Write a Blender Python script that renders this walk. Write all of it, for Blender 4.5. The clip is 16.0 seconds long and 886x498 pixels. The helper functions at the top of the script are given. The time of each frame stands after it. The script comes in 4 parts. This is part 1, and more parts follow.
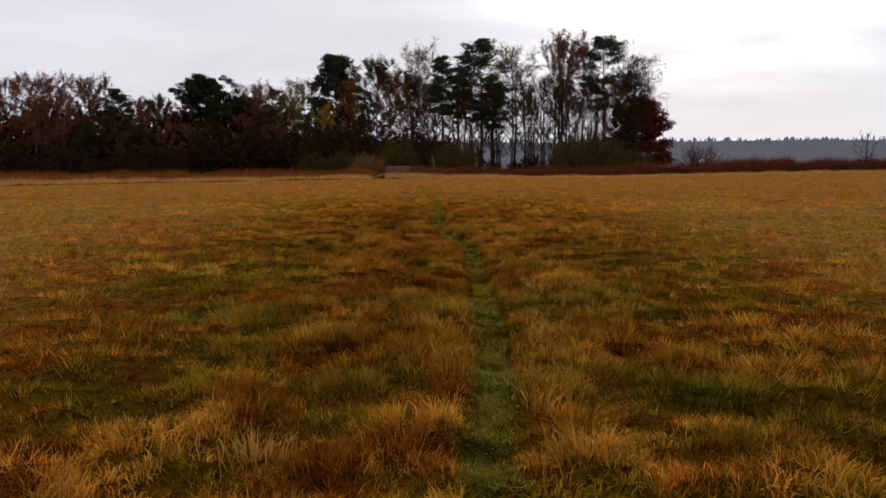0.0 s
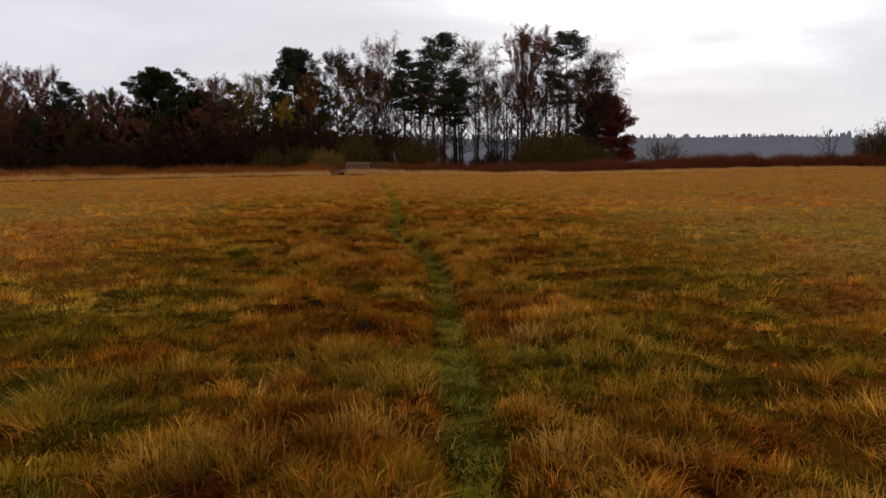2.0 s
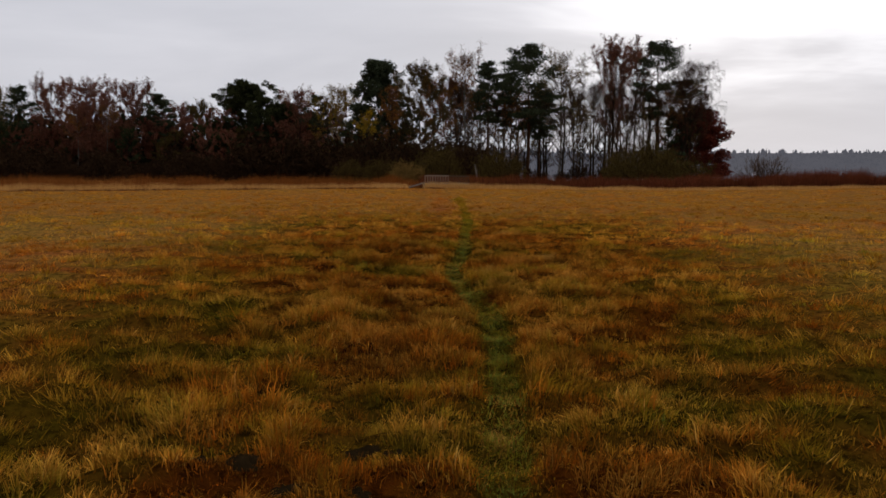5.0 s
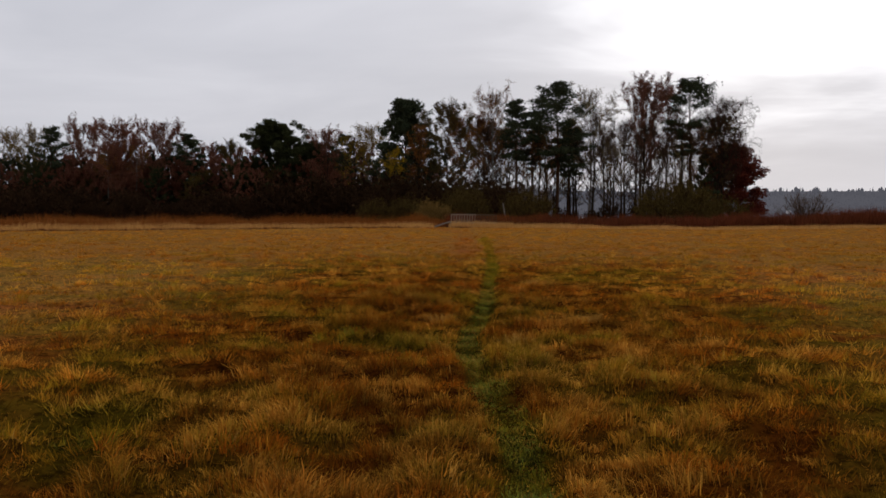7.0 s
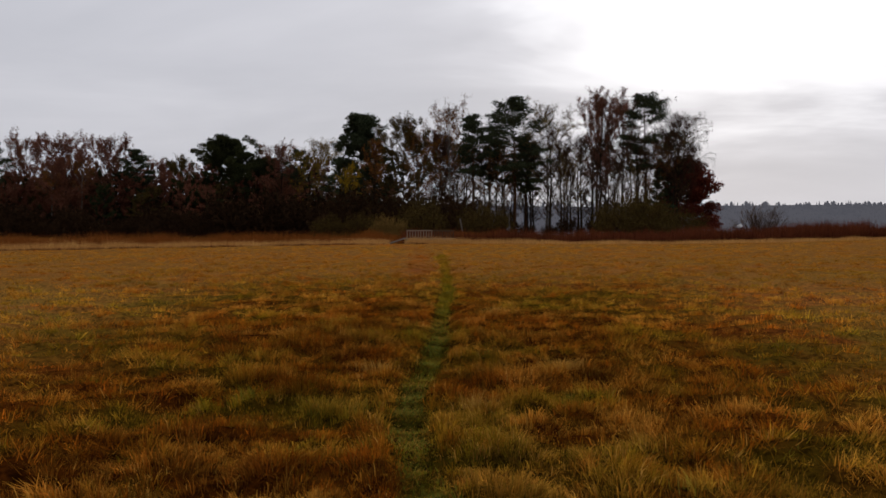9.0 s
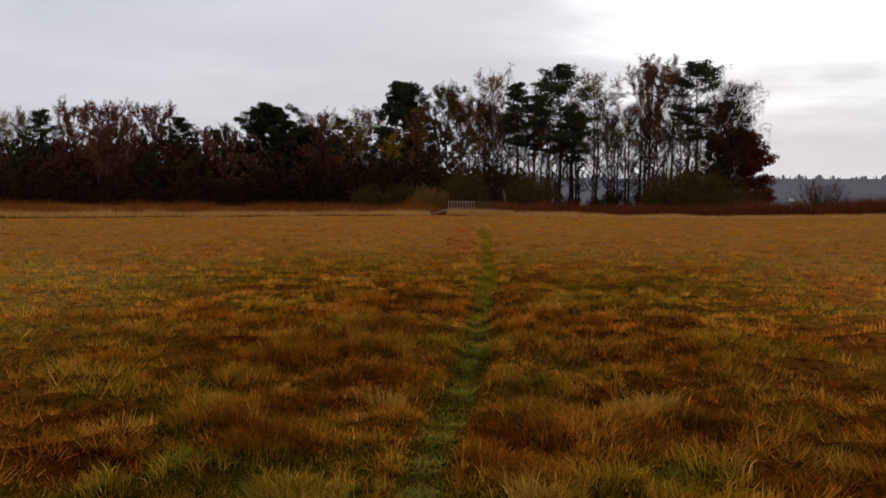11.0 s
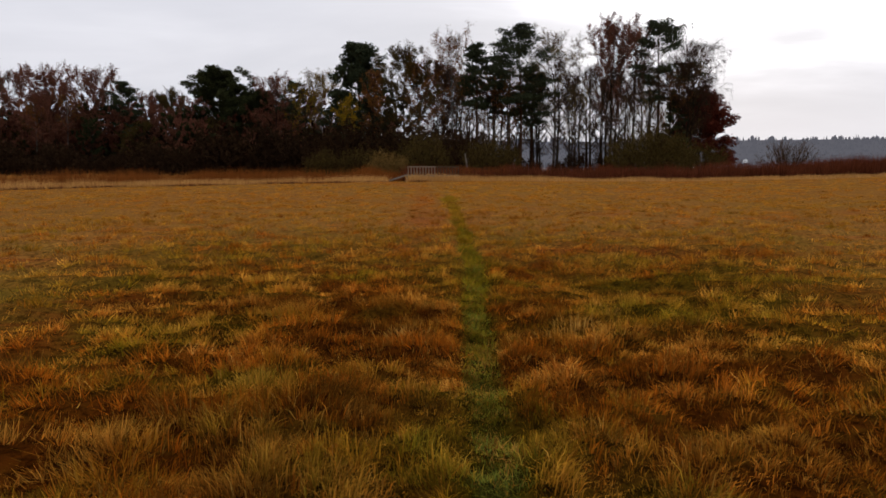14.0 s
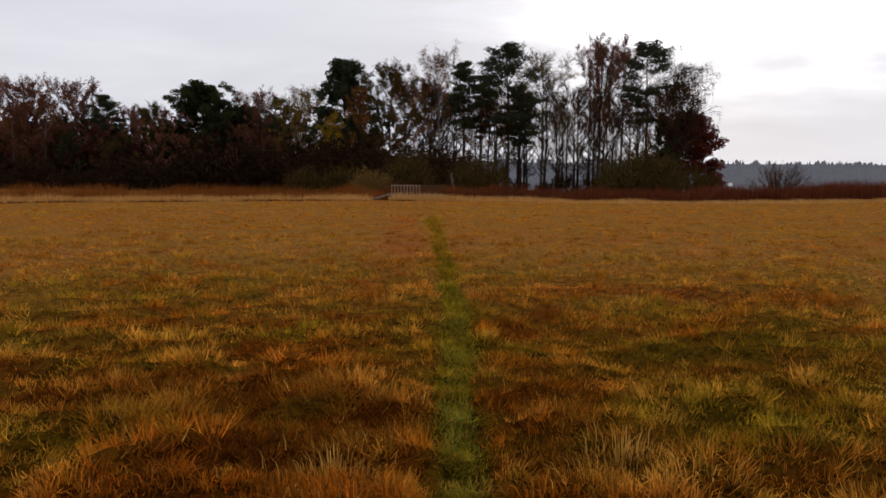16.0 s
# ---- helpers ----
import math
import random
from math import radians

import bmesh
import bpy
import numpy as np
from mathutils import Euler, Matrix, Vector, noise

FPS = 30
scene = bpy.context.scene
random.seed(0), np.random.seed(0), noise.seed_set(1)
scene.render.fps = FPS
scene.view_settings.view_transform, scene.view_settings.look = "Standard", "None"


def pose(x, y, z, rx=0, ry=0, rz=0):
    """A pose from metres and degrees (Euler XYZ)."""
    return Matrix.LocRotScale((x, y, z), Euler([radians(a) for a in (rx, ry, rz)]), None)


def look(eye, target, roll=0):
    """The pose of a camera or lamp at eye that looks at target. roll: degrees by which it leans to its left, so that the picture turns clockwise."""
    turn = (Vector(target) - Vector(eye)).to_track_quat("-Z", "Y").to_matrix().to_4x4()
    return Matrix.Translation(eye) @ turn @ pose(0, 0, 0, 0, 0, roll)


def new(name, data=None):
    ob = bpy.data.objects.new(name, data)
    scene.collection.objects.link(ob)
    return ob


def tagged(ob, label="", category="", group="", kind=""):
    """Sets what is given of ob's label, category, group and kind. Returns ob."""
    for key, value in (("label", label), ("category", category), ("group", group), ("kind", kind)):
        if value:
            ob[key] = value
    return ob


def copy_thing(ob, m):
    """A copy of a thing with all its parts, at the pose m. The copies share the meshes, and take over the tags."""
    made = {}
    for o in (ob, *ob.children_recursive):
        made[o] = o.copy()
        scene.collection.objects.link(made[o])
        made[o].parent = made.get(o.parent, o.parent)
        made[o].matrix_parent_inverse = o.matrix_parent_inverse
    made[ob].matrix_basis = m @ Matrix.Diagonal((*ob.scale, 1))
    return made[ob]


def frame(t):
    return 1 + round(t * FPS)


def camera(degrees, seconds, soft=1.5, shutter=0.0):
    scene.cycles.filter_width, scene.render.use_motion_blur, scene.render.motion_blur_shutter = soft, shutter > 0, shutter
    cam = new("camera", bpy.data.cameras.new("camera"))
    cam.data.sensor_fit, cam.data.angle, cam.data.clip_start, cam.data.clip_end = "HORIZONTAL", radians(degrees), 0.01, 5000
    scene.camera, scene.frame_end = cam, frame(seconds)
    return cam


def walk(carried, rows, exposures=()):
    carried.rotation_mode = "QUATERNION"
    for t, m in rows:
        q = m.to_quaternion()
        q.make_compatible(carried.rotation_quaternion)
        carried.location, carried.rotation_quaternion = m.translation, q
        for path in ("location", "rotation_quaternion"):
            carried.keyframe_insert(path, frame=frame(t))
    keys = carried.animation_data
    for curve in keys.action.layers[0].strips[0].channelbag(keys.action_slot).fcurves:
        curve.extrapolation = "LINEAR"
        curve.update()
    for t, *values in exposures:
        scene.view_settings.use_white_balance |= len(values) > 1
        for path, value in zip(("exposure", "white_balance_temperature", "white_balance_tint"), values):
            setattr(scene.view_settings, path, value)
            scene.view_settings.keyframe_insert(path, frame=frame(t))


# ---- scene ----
cam = camera(59.7, 16.0, soft=1.6)
PATH = [
    (0, (-0.153, -1.157, 1.437), (-0.119, 0.831, 1.224), -0.3),
    (0.5, (-0.142, -0.453, 1.447), (-0.015, 1.528, 1.204), -0.3),
    (1, (-0.09, 0.267, 1.456), (-0.021, 2.251, 1.211), -0.6),
    (1.5, (-0.09, 0.957, 1.439), (0.028, 2.94, 1.205), -0.4),
    (2, (-0.025, 1.608, 1.399), (0.105, 3.591, 1.176), -0.3),
    (2.5, (0.036, 2.262, 1.38), (0.145, 4.246, 1.156), -0.1),
    (3, (0.073, 2.92, 1.421), (0.186, 4.908, 1.231), 0.0),
    (3.5, (0.155, 3.563, 1.456), (0.258, 5.554, 1.294), -0.2),
    (4, (0.19, 4.2, 1.43), (0.26, 6.194, 1.283), 0.9),
    (4.5, (0.255, 4.866, 1.407), (0.218, 6.859, 1.242), -0.0),
    (4.7, (0.289, 5.129, 1.439), (0.22, 7.119, 1.248), 0.2),
    (6.8, (0.391, 8.302, 1.41), (0.283, 10.296, 1.303), 0.8),
    (7, (0.395, 8.573, 1.424), (0.239, 10.565, 1.334), 0.3),
    (7.5, (0.386, 9.217, 1.419), (0.187, 11.206, 1.346), 0.1),
    (8, (0.38, 9.828, 1.44), (0.305, 11.825, 1.381), -0.0),
    (8.2, (0.426, 10.062, 1.416), (0.372, 12.061, 1.38), -0.3),
    (10.3, (0.434, 12.472, 1.5), (0.393, 14.47, 1.424), 0.5),
    (10.5, (0.428, 12.728, 1.48), (0.358, 14.726, 1.412), 0.5),
    (11, (0.408, 13.403, 1.49), (0.251, 15.393, 1.365), 0.5),
    (11.5, (0.308, 14.087, 1.488), (0.132, 16.071, 1.315), 0.1),
    (12, (0.23, 14.79, 1.476), (-0.028, 16.765, 1.294), 0.4),
    (12.5, (0.138, 15.479, 1.464), (-0.098, 17.455, 1.263), 0.4),
    (13, (0.046, 16.131, 1.478), (-0.153, 18.111, 1.273), -0.3),
    (13.5, (0.007, 16.843, 1.475), (-0.161, 18.825, 1.269), -0.7),
    (14, (-0.048, 17.546, 1.476), (-0.098, 19.534, 1.262), -0.2),
    (14.5, (-0.052, 18.234, 1.462), (-0.088, 20.224, 1.267), -1.0),
    (15, (-0.052, 18.96, 1.423), (0.003, 20.951, 1.242), -0.5),
    (15.5, (-0.031, 19.699, 1.4), (0.023, 21.692, 1.241), -0.9),
    (16, (0.025, 20.395, 1.436), (0.012, 22.388, 1.272), 0.6),
]
walk(cam, [(t, look(eye, target, roll)) for t, eye, target, roll in PATH],
     [(0, 0.09), (0.5, 0.14), (1.0, 0.09), (1.5, 0.06), (2.0, 0.06), (2.5, -0.23), (3.0, -0.10), (3.5, -0.10), (4.5, -0.17), (7, -0.21), (8, -0.29), (10.5, -0.30), (11.5, 0.04), (12.5, 0.06), (14.5, 0.08), (15, 0.06), (15.5, -0.19), (16, 0.04)])

# ---- world and sun: a bright overcast, thinnest towards the low sun ----
SUN_AZ, SUN_EL = radians(16), radians(22)      # azimuth from +y towards +x
SUN_DIR = Vector((math.sin(SUN_AZ) * math.cos(SUN_EL), math.cos(SUN_AZ) * math.cos(SUN_EL), math.sin(SUN_EL)))


class Nodes:
    """Short hand for building node trees."""

    def __init__(self, tree):
        self.t = tree
        tree.nodes.clear()

    def n(self, kind, props=None, **inputs):
        node = self.t.nodes.new(kind)
        for k, v in (props or {}).items():
            if k == "operation":
                node.operation = v
            elif k == "use_clamp":
                node.use_clamp = v
            elif k == "data_type":
                node.data_type = v
            elif k == "blend_type":
                node.blend_type = v
            elif k == "interpolation_type":
                node.interpolation_type = v
            elif k == "attribute_name":
                node.attribute_name = v
            elif k == "sky_type":
                node.sky_type = v
            elif k == "sun_disc":
                node.sun_disc = v
            elif k == "sun_elevation":
                node.sun_elevation = v
            elif k == "sun_rotation":
                node.sun_rotation = v
            elif k == "air_density":
                node.air_density = v
            elif k == "dust_density":
                node.dust_density = v
        for k, v in inputs.items():
            key = int(k[1:]) if k[0] == "i" and k[1:].isdigit() else k.replace("_", " ")
            self.put(node.inputs[key], v)
        return node

    def put(self, socket, v):
        if isinstance(v, bpy.types.NodeSocket):
            self.t.links.new(v, socket)
        elif isinstance(v, bpy.types.Node):
            self.t.links.new(v.outputs[0], socket)
        else:
            socket.default_value = v

    def math(self, op, a, b=0.0, c=0.0, clamp=False):
        return self.n("ShaderNodeMath", {"operation": op, "use_clamp": clamp}, i0=a, i1=b, i2=c).outputs[0]

    def ramp(self, fac, stops):
        node = self.n("ShaderNodeValToRGB", Fac=fac)
        el = node.color_ramp.elements
        while len(el) < len(stops):
            el.new(0.5)
        for e, (p, c) in zip(el, stops):
            e.position, e.color = p, (*c, 1)
        return node.outputs[0]

    def mix(self, fac, a, b, blend="MIX"):
        node = self.n("ShaderNodeMix", {"data_type": "RGBA", "blend_type": blend})
        self.put(node.inputs[0], fac)
        self.put(node.inputs[6], a)
        self.put(node.inputs[7], b)
        return node.outputs[2]


def build_world():
    w = bpy.data.worlds.new("overcast")
    scene.world = w
    w.use_nodes = True
    N = Nodes(w.node_tree)
    co = N.n("ShaderNodeTexCoord").outputs["Generated"]
    sep = N.n("ShaderNodeSeparateXYZ", Vector=co)
    up = N.math("MAXIMUM", sep.outputs[2], 0.0)
    # cloud sheet seen in perspective
    k = N.math("DIVIDE", 1.0, N.math("ADD", up, 0.16))
    flat = N.n("ShaderNodeVectorMath", {"operation": "SCALE"}, Vector=co, Scale=k)
    flat2 = N.n("ShaderNodeMapping", Vector=flat.outputs[0], Location=(0.35, 0.9, 0.0), Scale=(0.55, 0.8, 0.4))
    big = N.n("ShaderNodeTexNoise", Vector=flat2.outputs[0], Scale=1.15, Detail=5.0, Roughness=0.52, Distortion=0.35)
    # sun glow through the cloud
    dot = N.n("ShaderNodeVectorMath", {"operation": "DOT_PRODUCT"}, i0=co, i1=tuple(SUN_DIR))
    glow = N.n("ShaderNodeMapRange", {"interpolation_type": "SMOOTHSTEP"}, Value=N.math("ADD", dot.outputs["Value"], N.math("MULTIPLY_ADD", big.outputs[0], 0.15, -0.075)))
    glow.inputs[1].default_value, glow.inputs[2].default_value = 0.935, 1.0
    grey = N.ramp(big.outputs[0], [(0.30, (5.5, 5.6, 6.2)), (0.50, (6.45, 6.5, 7.1)), (0.68, (7.6, 7.6, 8.2))])
    bright = N.mix(1.0, grey, N.ramp(glow.outputs[0], [(0.0, (0.0, 0.0, 0.0)), (0.35, (1.1, 1.1, 1.15)), (1.0, (6.0, 6.0, 6.0))]), "ADD")
    # an overcast sky grows brighter towards the zenith
    low = N.math("POWER", N.math("SUBTRACT", 1.0, up), 7.0)
    bright = N.mix(N.math("MULTIPLY", low, 0.65), bright, (8.0, 7.9, 8.5, 1))
    zen = N.math("MULTIPLY_ADD", N.math("MULTIPLY", up, up), 2.2, 1.0)
    over = N.n("ShaderNodeVectorMath", {"operation": "SCALE"}, Vector=bright, Scale=zen)
    sky = N.n("ShaderNodeTexSky", {"sky_type": "NISHITA", "sun_disc": False, "sun_elevation": SUN_EL, "sun_rotation": SUN_AZ, "air_density": 1.0, "dust_density": 3.0})
    col = N.mix(0.97, sky.outputs[0], over.outputs[0])
    bg = N.n("ShaderNodeBackground", Color=col, Strength=0.1)
    out = N.n("ShaderNodeOutputWorld")
    N.put(out.inputs[0], bg.outputs[0])


build_world()
sun = new("sun", bpy.data.lights.new("sun", "SUN"))
sun.data.energy, sun.data.angle, sun.data.color = 0.9, radians(25), (1.0, 0.95, 0.88)
sun.matrix_world = look(SUN_DIR * 300, (0, 0, 0))


# ---- materials ----
def material(name):
    m = bpy.data.materials.new(name)
    m.use_nodes = True
    return m, Nodes(m.node_tree)


def finish(N, color, rough=0.8, bump=None, depth=0.02, spec=0.25, translucent=0.0):
    if spec > 0:
        b = N.n("ShaderNodeBsdfPrincipled", Base_Color=color, Roughness=rough)
        b.inputs["Specular IOR Level"].default_value = spec
    else:
        b = N.n("ShaderNodeBsdfDiffuse", Color=color, Roughness=0.3)
    if bump is not None:
        bn = N.n("ShaderNodeBump", Height=bump, Strength=0.7, Distance=depth)
        N.put(b.inputs["Normal"], bn.outputs[0])
    shader = b.outputs[0]
    if translucent:
        tr = N.n("ShaderNodeBsdfTranslucent", Color=color)
        mx = N.n("ShaderNodeMixShader", Fac=translucent)
        N.put(mx.inputs[1], b.outputs[0])
        N.put(mx.inputs[2], tr.outputs[0])
        shader = mx.outputs[0]
    out = N.n("ShaderNodeOutputMaterial")
    N.put(out.inputs[0], shader)


GRASS = [(0.0, (0.100, 0.122, 0.021)), (0.25, (0.162, 0.114, 0.006)), (0.45, (0.228, 0.120, 0.008)), (0.62, (0.276, 0.112, 0.010)),
         (0.80, (0.285, 0.068, 0.004)), (0.93, (0.125, 0.032, 0.003)), (1.0, (0.39, 0.212, 0.042))]



def grass_blade_mat():
    m, N = material("meadow_grass")
    tone = N.n("ShaderNodeAttribute", {"attribute_name": "tone"}).outputs["Fac"]
    c = N.ramp(tone, GRASS)
    # blades bleach from the tip downwards
    tip = N.n("ShaderNodeAttribute", {"attribute_name": "tip"}).outputs["Fac"]
    c = N.mix(N.math("MULTIPLY", tip, 0.59), c, (0.46, 0.222, 0.032, 1))
    v = N.n("ShaderNodeAttribute", {"attribute_name": "val"}).outputs["Fac"]
    c = N.mix(1.0, c, N.n("ShaderNodeCombineColor", Red=v, Green=v, Blue=v).outputs[0], "MULTIPLY")
    finish(N, c, 0.75, spec=0, translucent=0.15)
    return m


def ground_mat():
    m, N = material("thatch_ground")
    tone = N.n("ShaderNodeAttribute", {"attribute_name": "tone"}).outputs["Fac"]
    pos = N.n("ShaderNodeNewGeometry").outputs["Position"]
    fine = N.n("ShaderNodeTexNoise", Vector=pos, Scale=38.0, Detail=4.0, Roughness=0.7).outputs[0]
    mid = N.n("ShaderNodeTexNoise", Vector=pos, Scale=2.3, Detail=5.0, Roughness=0.65).outputs[0]
    tt = N.math("ADD", tone, N.math("MULTIPLY_ADD", mid, 0.5, -0.25), clamp=True)
    c = N.ramp(N.math("MULTIPLY", tt, 0.93), GRASS)
    # thatch darkened like shade beside the trail, full mat of fine dry grass beyond
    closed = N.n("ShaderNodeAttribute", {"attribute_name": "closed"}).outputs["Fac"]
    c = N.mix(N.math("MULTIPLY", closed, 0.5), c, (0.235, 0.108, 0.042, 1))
    streak = N.n("ShaderNodeMapping", Vector=pos, Scale=(0.35, 1.0, 1.0))
    wide = N.n("ShaderNodeTexNoise", Vector=streak.outputs[0], Scale=1.1, Detail=6.0, Roughness=0.7).outputs[0]
    clod = N.n("ShaderNodeTexNoise", Vector=pos, Scale=11.0, Detail=3.0, Roughness=0.6).outputs[0]
    # noise blotches put dark gaps between the blades into the colour
    deep = N.n("ShaderNodeMapRange", {"interpolation_type": "SMOOTHSTEP"}, Value=N.math("MULTIPLY_ADD", clod, 0.6, N.math("MULTIPLY", fine, 0.4)))
    deep.inputs[1].default_value, deep.inputs[2].default_value = 0.38, 0.58
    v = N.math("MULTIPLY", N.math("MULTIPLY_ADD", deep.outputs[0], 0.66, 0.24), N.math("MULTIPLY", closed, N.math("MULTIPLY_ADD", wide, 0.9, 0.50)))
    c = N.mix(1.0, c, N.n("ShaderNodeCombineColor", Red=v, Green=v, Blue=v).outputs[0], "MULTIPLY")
    finish(N, c, 0.9, N.math("ADD", fine, mid), 0.05, 0)
    return m


def varied(name, dark, light, rough=0.8, scale=3.0, translucent=0.0, spec=0.0, bump=0.0):
    """Two-tone material: island by island, and with a noise over it."""
    m, N = material(name)
    isl = N.n("ShaderNodeNewGeometry")
    nz = N.n("ShaderNodeTexNoise", Vector=isl.outputs["Position"], Scale=scale, Detail=5.0, Roughness=0.65).outputs[0]
    f = N.math("ADD", N.math("MULTIPLY", isl.outputs["Random Per Island"], 0.6), N.math("MULTIPLY_ADD", nz, 0.9, -0.25), clamp=True)
    c = N.mix(f, (*dark, 1), (*light, 1))
    finish(N, c, rough, nz if bump else None, bump or 0.02, spec, translucent)
    return m


M_BLADE, M_GROUND = grass_blade_mat(), ground_mat()
M_BARK = varied("dark_bark", (0.008, 0.006, 0.004), (0.03, 0.021, 0.014), 0.9, 6.0, bump=0.03)
M_PINEBARK = varied("pine_bark", (0.012, 0.007, 0.004), (0.055, 0.026, 0.014), 0.9, 4.0, bump=0.04)
M_BIRCH = varied("birch_bark", (0.03, 0.025, 0.02), (0.16, 0.14, 0.12), 0.75, 2.2, bump=0.01)
M_TWIG = varied("bare_twigs", (0.016, 0.009, 0.006), (0.062, 0.034, 0.021), 0.85, 1.0)
M_TWIGPALE = varied("pale_birch_twigs", (0.026, 0.016, 0.009), (0.088, 0.052, 0.030), 0.85, 1.0)
M_PINE = varied("pine_needles", (0.013, 0.017, 0.009), (0.040, 0.047, 0.024), 0.7, 0.8, 0.15)
M_DARKLEAF = varied("dark_green_leaves", (0.012, 0.015, 0.006), (0.034, 0.036, 0.014), 0.7, 0.6, 0.12)
M_BROWN = varied("brown_oak_leaves", (0.056, 0.021, 0.013), (0.155, 0.059, 0.034), 0.75, 0.6, 0.3)
M_RED = varied("dark_red_leaves", (0.038, 0.009, 0.006), (0.108, 0.024, 0.014), 0.75, 0.6, 0.3)
M_ORANGE = varied("orange_leaves", (0.08, 0.03, 0.007), (0.21, 0.082, 0.018), 0.75, 0.6, 0.2)
M_YELLOW = varied("yellow_leaves", (0.1, 0.06, 0.004), (0.27, 0.165, 0.01), 0.75, 0.6, 0.25)
M_STRAWLEAF = varied("pale_yellow_leaves", (0.075, 0.05, 0.016), (0.19, 0.13, 0.045), 0.75, 0.6, 0.25)
M_OLIVE = varied("olive_leaves", (0.024, 0.017, 0.005), (0.074, 0.049, 0.014), 0.75, 0.6, 0.2)
M_SHRUB = varied("brown_thicket_twigs", (0.0065, 0.0036, 0.002), (0.029, 0.0155, 0.0075), 0.85, 0.8)
M_WILLOW = varied("willow_twigs", (0.055, 0.033, 0.009), (0.155, 0.092, 0.026), 0.85, 0.8)
M_REED = varied("straw_reed", (0.26, 0.125, 0.036), (0.54, 0.30, 0.095), 0.7, 1.2, 0.3)
M_RUST = varied("rust_sedge", (0.085, 0.024, 0.006), (0.21, 0.068, 0.014), 0.8, 1.2, 0.15)
M_HEATH = varied("red_brown_brush", (0.036, 0.01, 0.005), (0.125, 0.034, 0.014), 0.85, 0.9, 0.1)
M_RAMP = varied("pale_weathered_beam", (0.08, 0.064, 0.048), (0.2, 0.165, 0.13), 0.85, 9.0, bump=0.01)
M_PLANK = varied("weathered_plank", (0.10, 0.078, 0.056), (0.24, 0.19, 0.14), 0.85, 9.0, bump=0.01)

M_DARKPLANK = varied("dark_plank", (0.03, 0.02, 0.012), (0.085, 0.058, 0.036), 0.85, 9.0, bump=0.01)
M_WHITE = varied("white_painted_boards", (0.55, 0.55, 0.55), (0.8, 0.8, 0.8), 0.6, 2.0)
M_ROOF = varied("grey_felt_roof", (0.08, 0.08, 0.085), (0.16, 0.16, 0.17), 0.8, 2.0)


def far_wood_mat():
    # woods a kilometre off; emission stands in for daylight scattered by damp air
    m, N = material("distant_woods_haze_glow")
    isl = N.n("ShaderNodeNewGeometry")
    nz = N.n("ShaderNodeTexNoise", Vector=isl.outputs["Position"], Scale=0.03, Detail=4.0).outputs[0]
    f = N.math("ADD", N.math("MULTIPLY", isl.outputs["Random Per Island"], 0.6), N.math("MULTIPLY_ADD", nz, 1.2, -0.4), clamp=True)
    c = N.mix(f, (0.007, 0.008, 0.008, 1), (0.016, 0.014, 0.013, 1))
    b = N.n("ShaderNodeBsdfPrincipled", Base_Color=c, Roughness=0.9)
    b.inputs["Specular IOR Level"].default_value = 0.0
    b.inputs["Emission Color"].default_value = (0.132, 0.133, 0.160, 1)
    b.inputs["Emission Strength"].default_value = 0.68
    out = N.n("ShaderNodeOutputMaterial")
    N.put(out.inputs[0], b.outputs[0])
    return m


def water_mat():
    m, N = material("lake_water")
    pos = N.n("ShaderNodeNewGeometry").outputs["Position"]
    nz = N.n("ShaderNodeTexNoise", Vector=pos, Scale=1.5, Detail=3.0).outputs[0]
    finish(N, (0.02, 0.028, 0.03, 1), 0.12, nz, 0.03, 0.5)
    return m


M_FAR, M_WATER = far_wood_mat(), water_mat()


# ---- mesh helpers ----
def fast_mesh(name, V, F, mat, tone=None, closed=None, tip=None, val=None):
    """A mesh from numpy arrays of vertices and of triangles or quads."""
    V, F = np.asarray(V, np.float32), np.asarray(F, np.int32)
    me = bpy.data.meshes.new(name)
    k = F.shape[1]
    me.vertices.add(len(V))
    me.vertices.foreach_set("co", V.ravel())
    me.loops.add(F.size)
    me.loops.foreach_set("vertex_index", F.ravel())
    me.polygons.add(len(F))
    me.polygons.foreach_set("loop_start", np.arange(len(F), dtype=np.int32) * k)
    if tone is not None:
        at = me.attributes.new("tone", "FLOAT", "POINT")
        at.data.foreach_set("value", np.asarray(tone, np.float32))
        at = me.attributes.new("val", "FLOAT", "POINT")
        at.data.foreach_set("value", np.asarray(np.ones(len(V)) if val is None else val, np.float32))
    if closed is not None:
        at = me.attributes.new("closed", "FLOAT", "POINT")
        at.data.foreach_set("value", np.asarray(closed, np.float32))
    if tip is not None:
        at = me.attributes.new("tip", "FLOAT", "POINT")
        at.data.foreach_set("value", np.asarray(tip, np.float32))
    me.materials.append(mat)
    me.update(calc_edges=True)
    return me


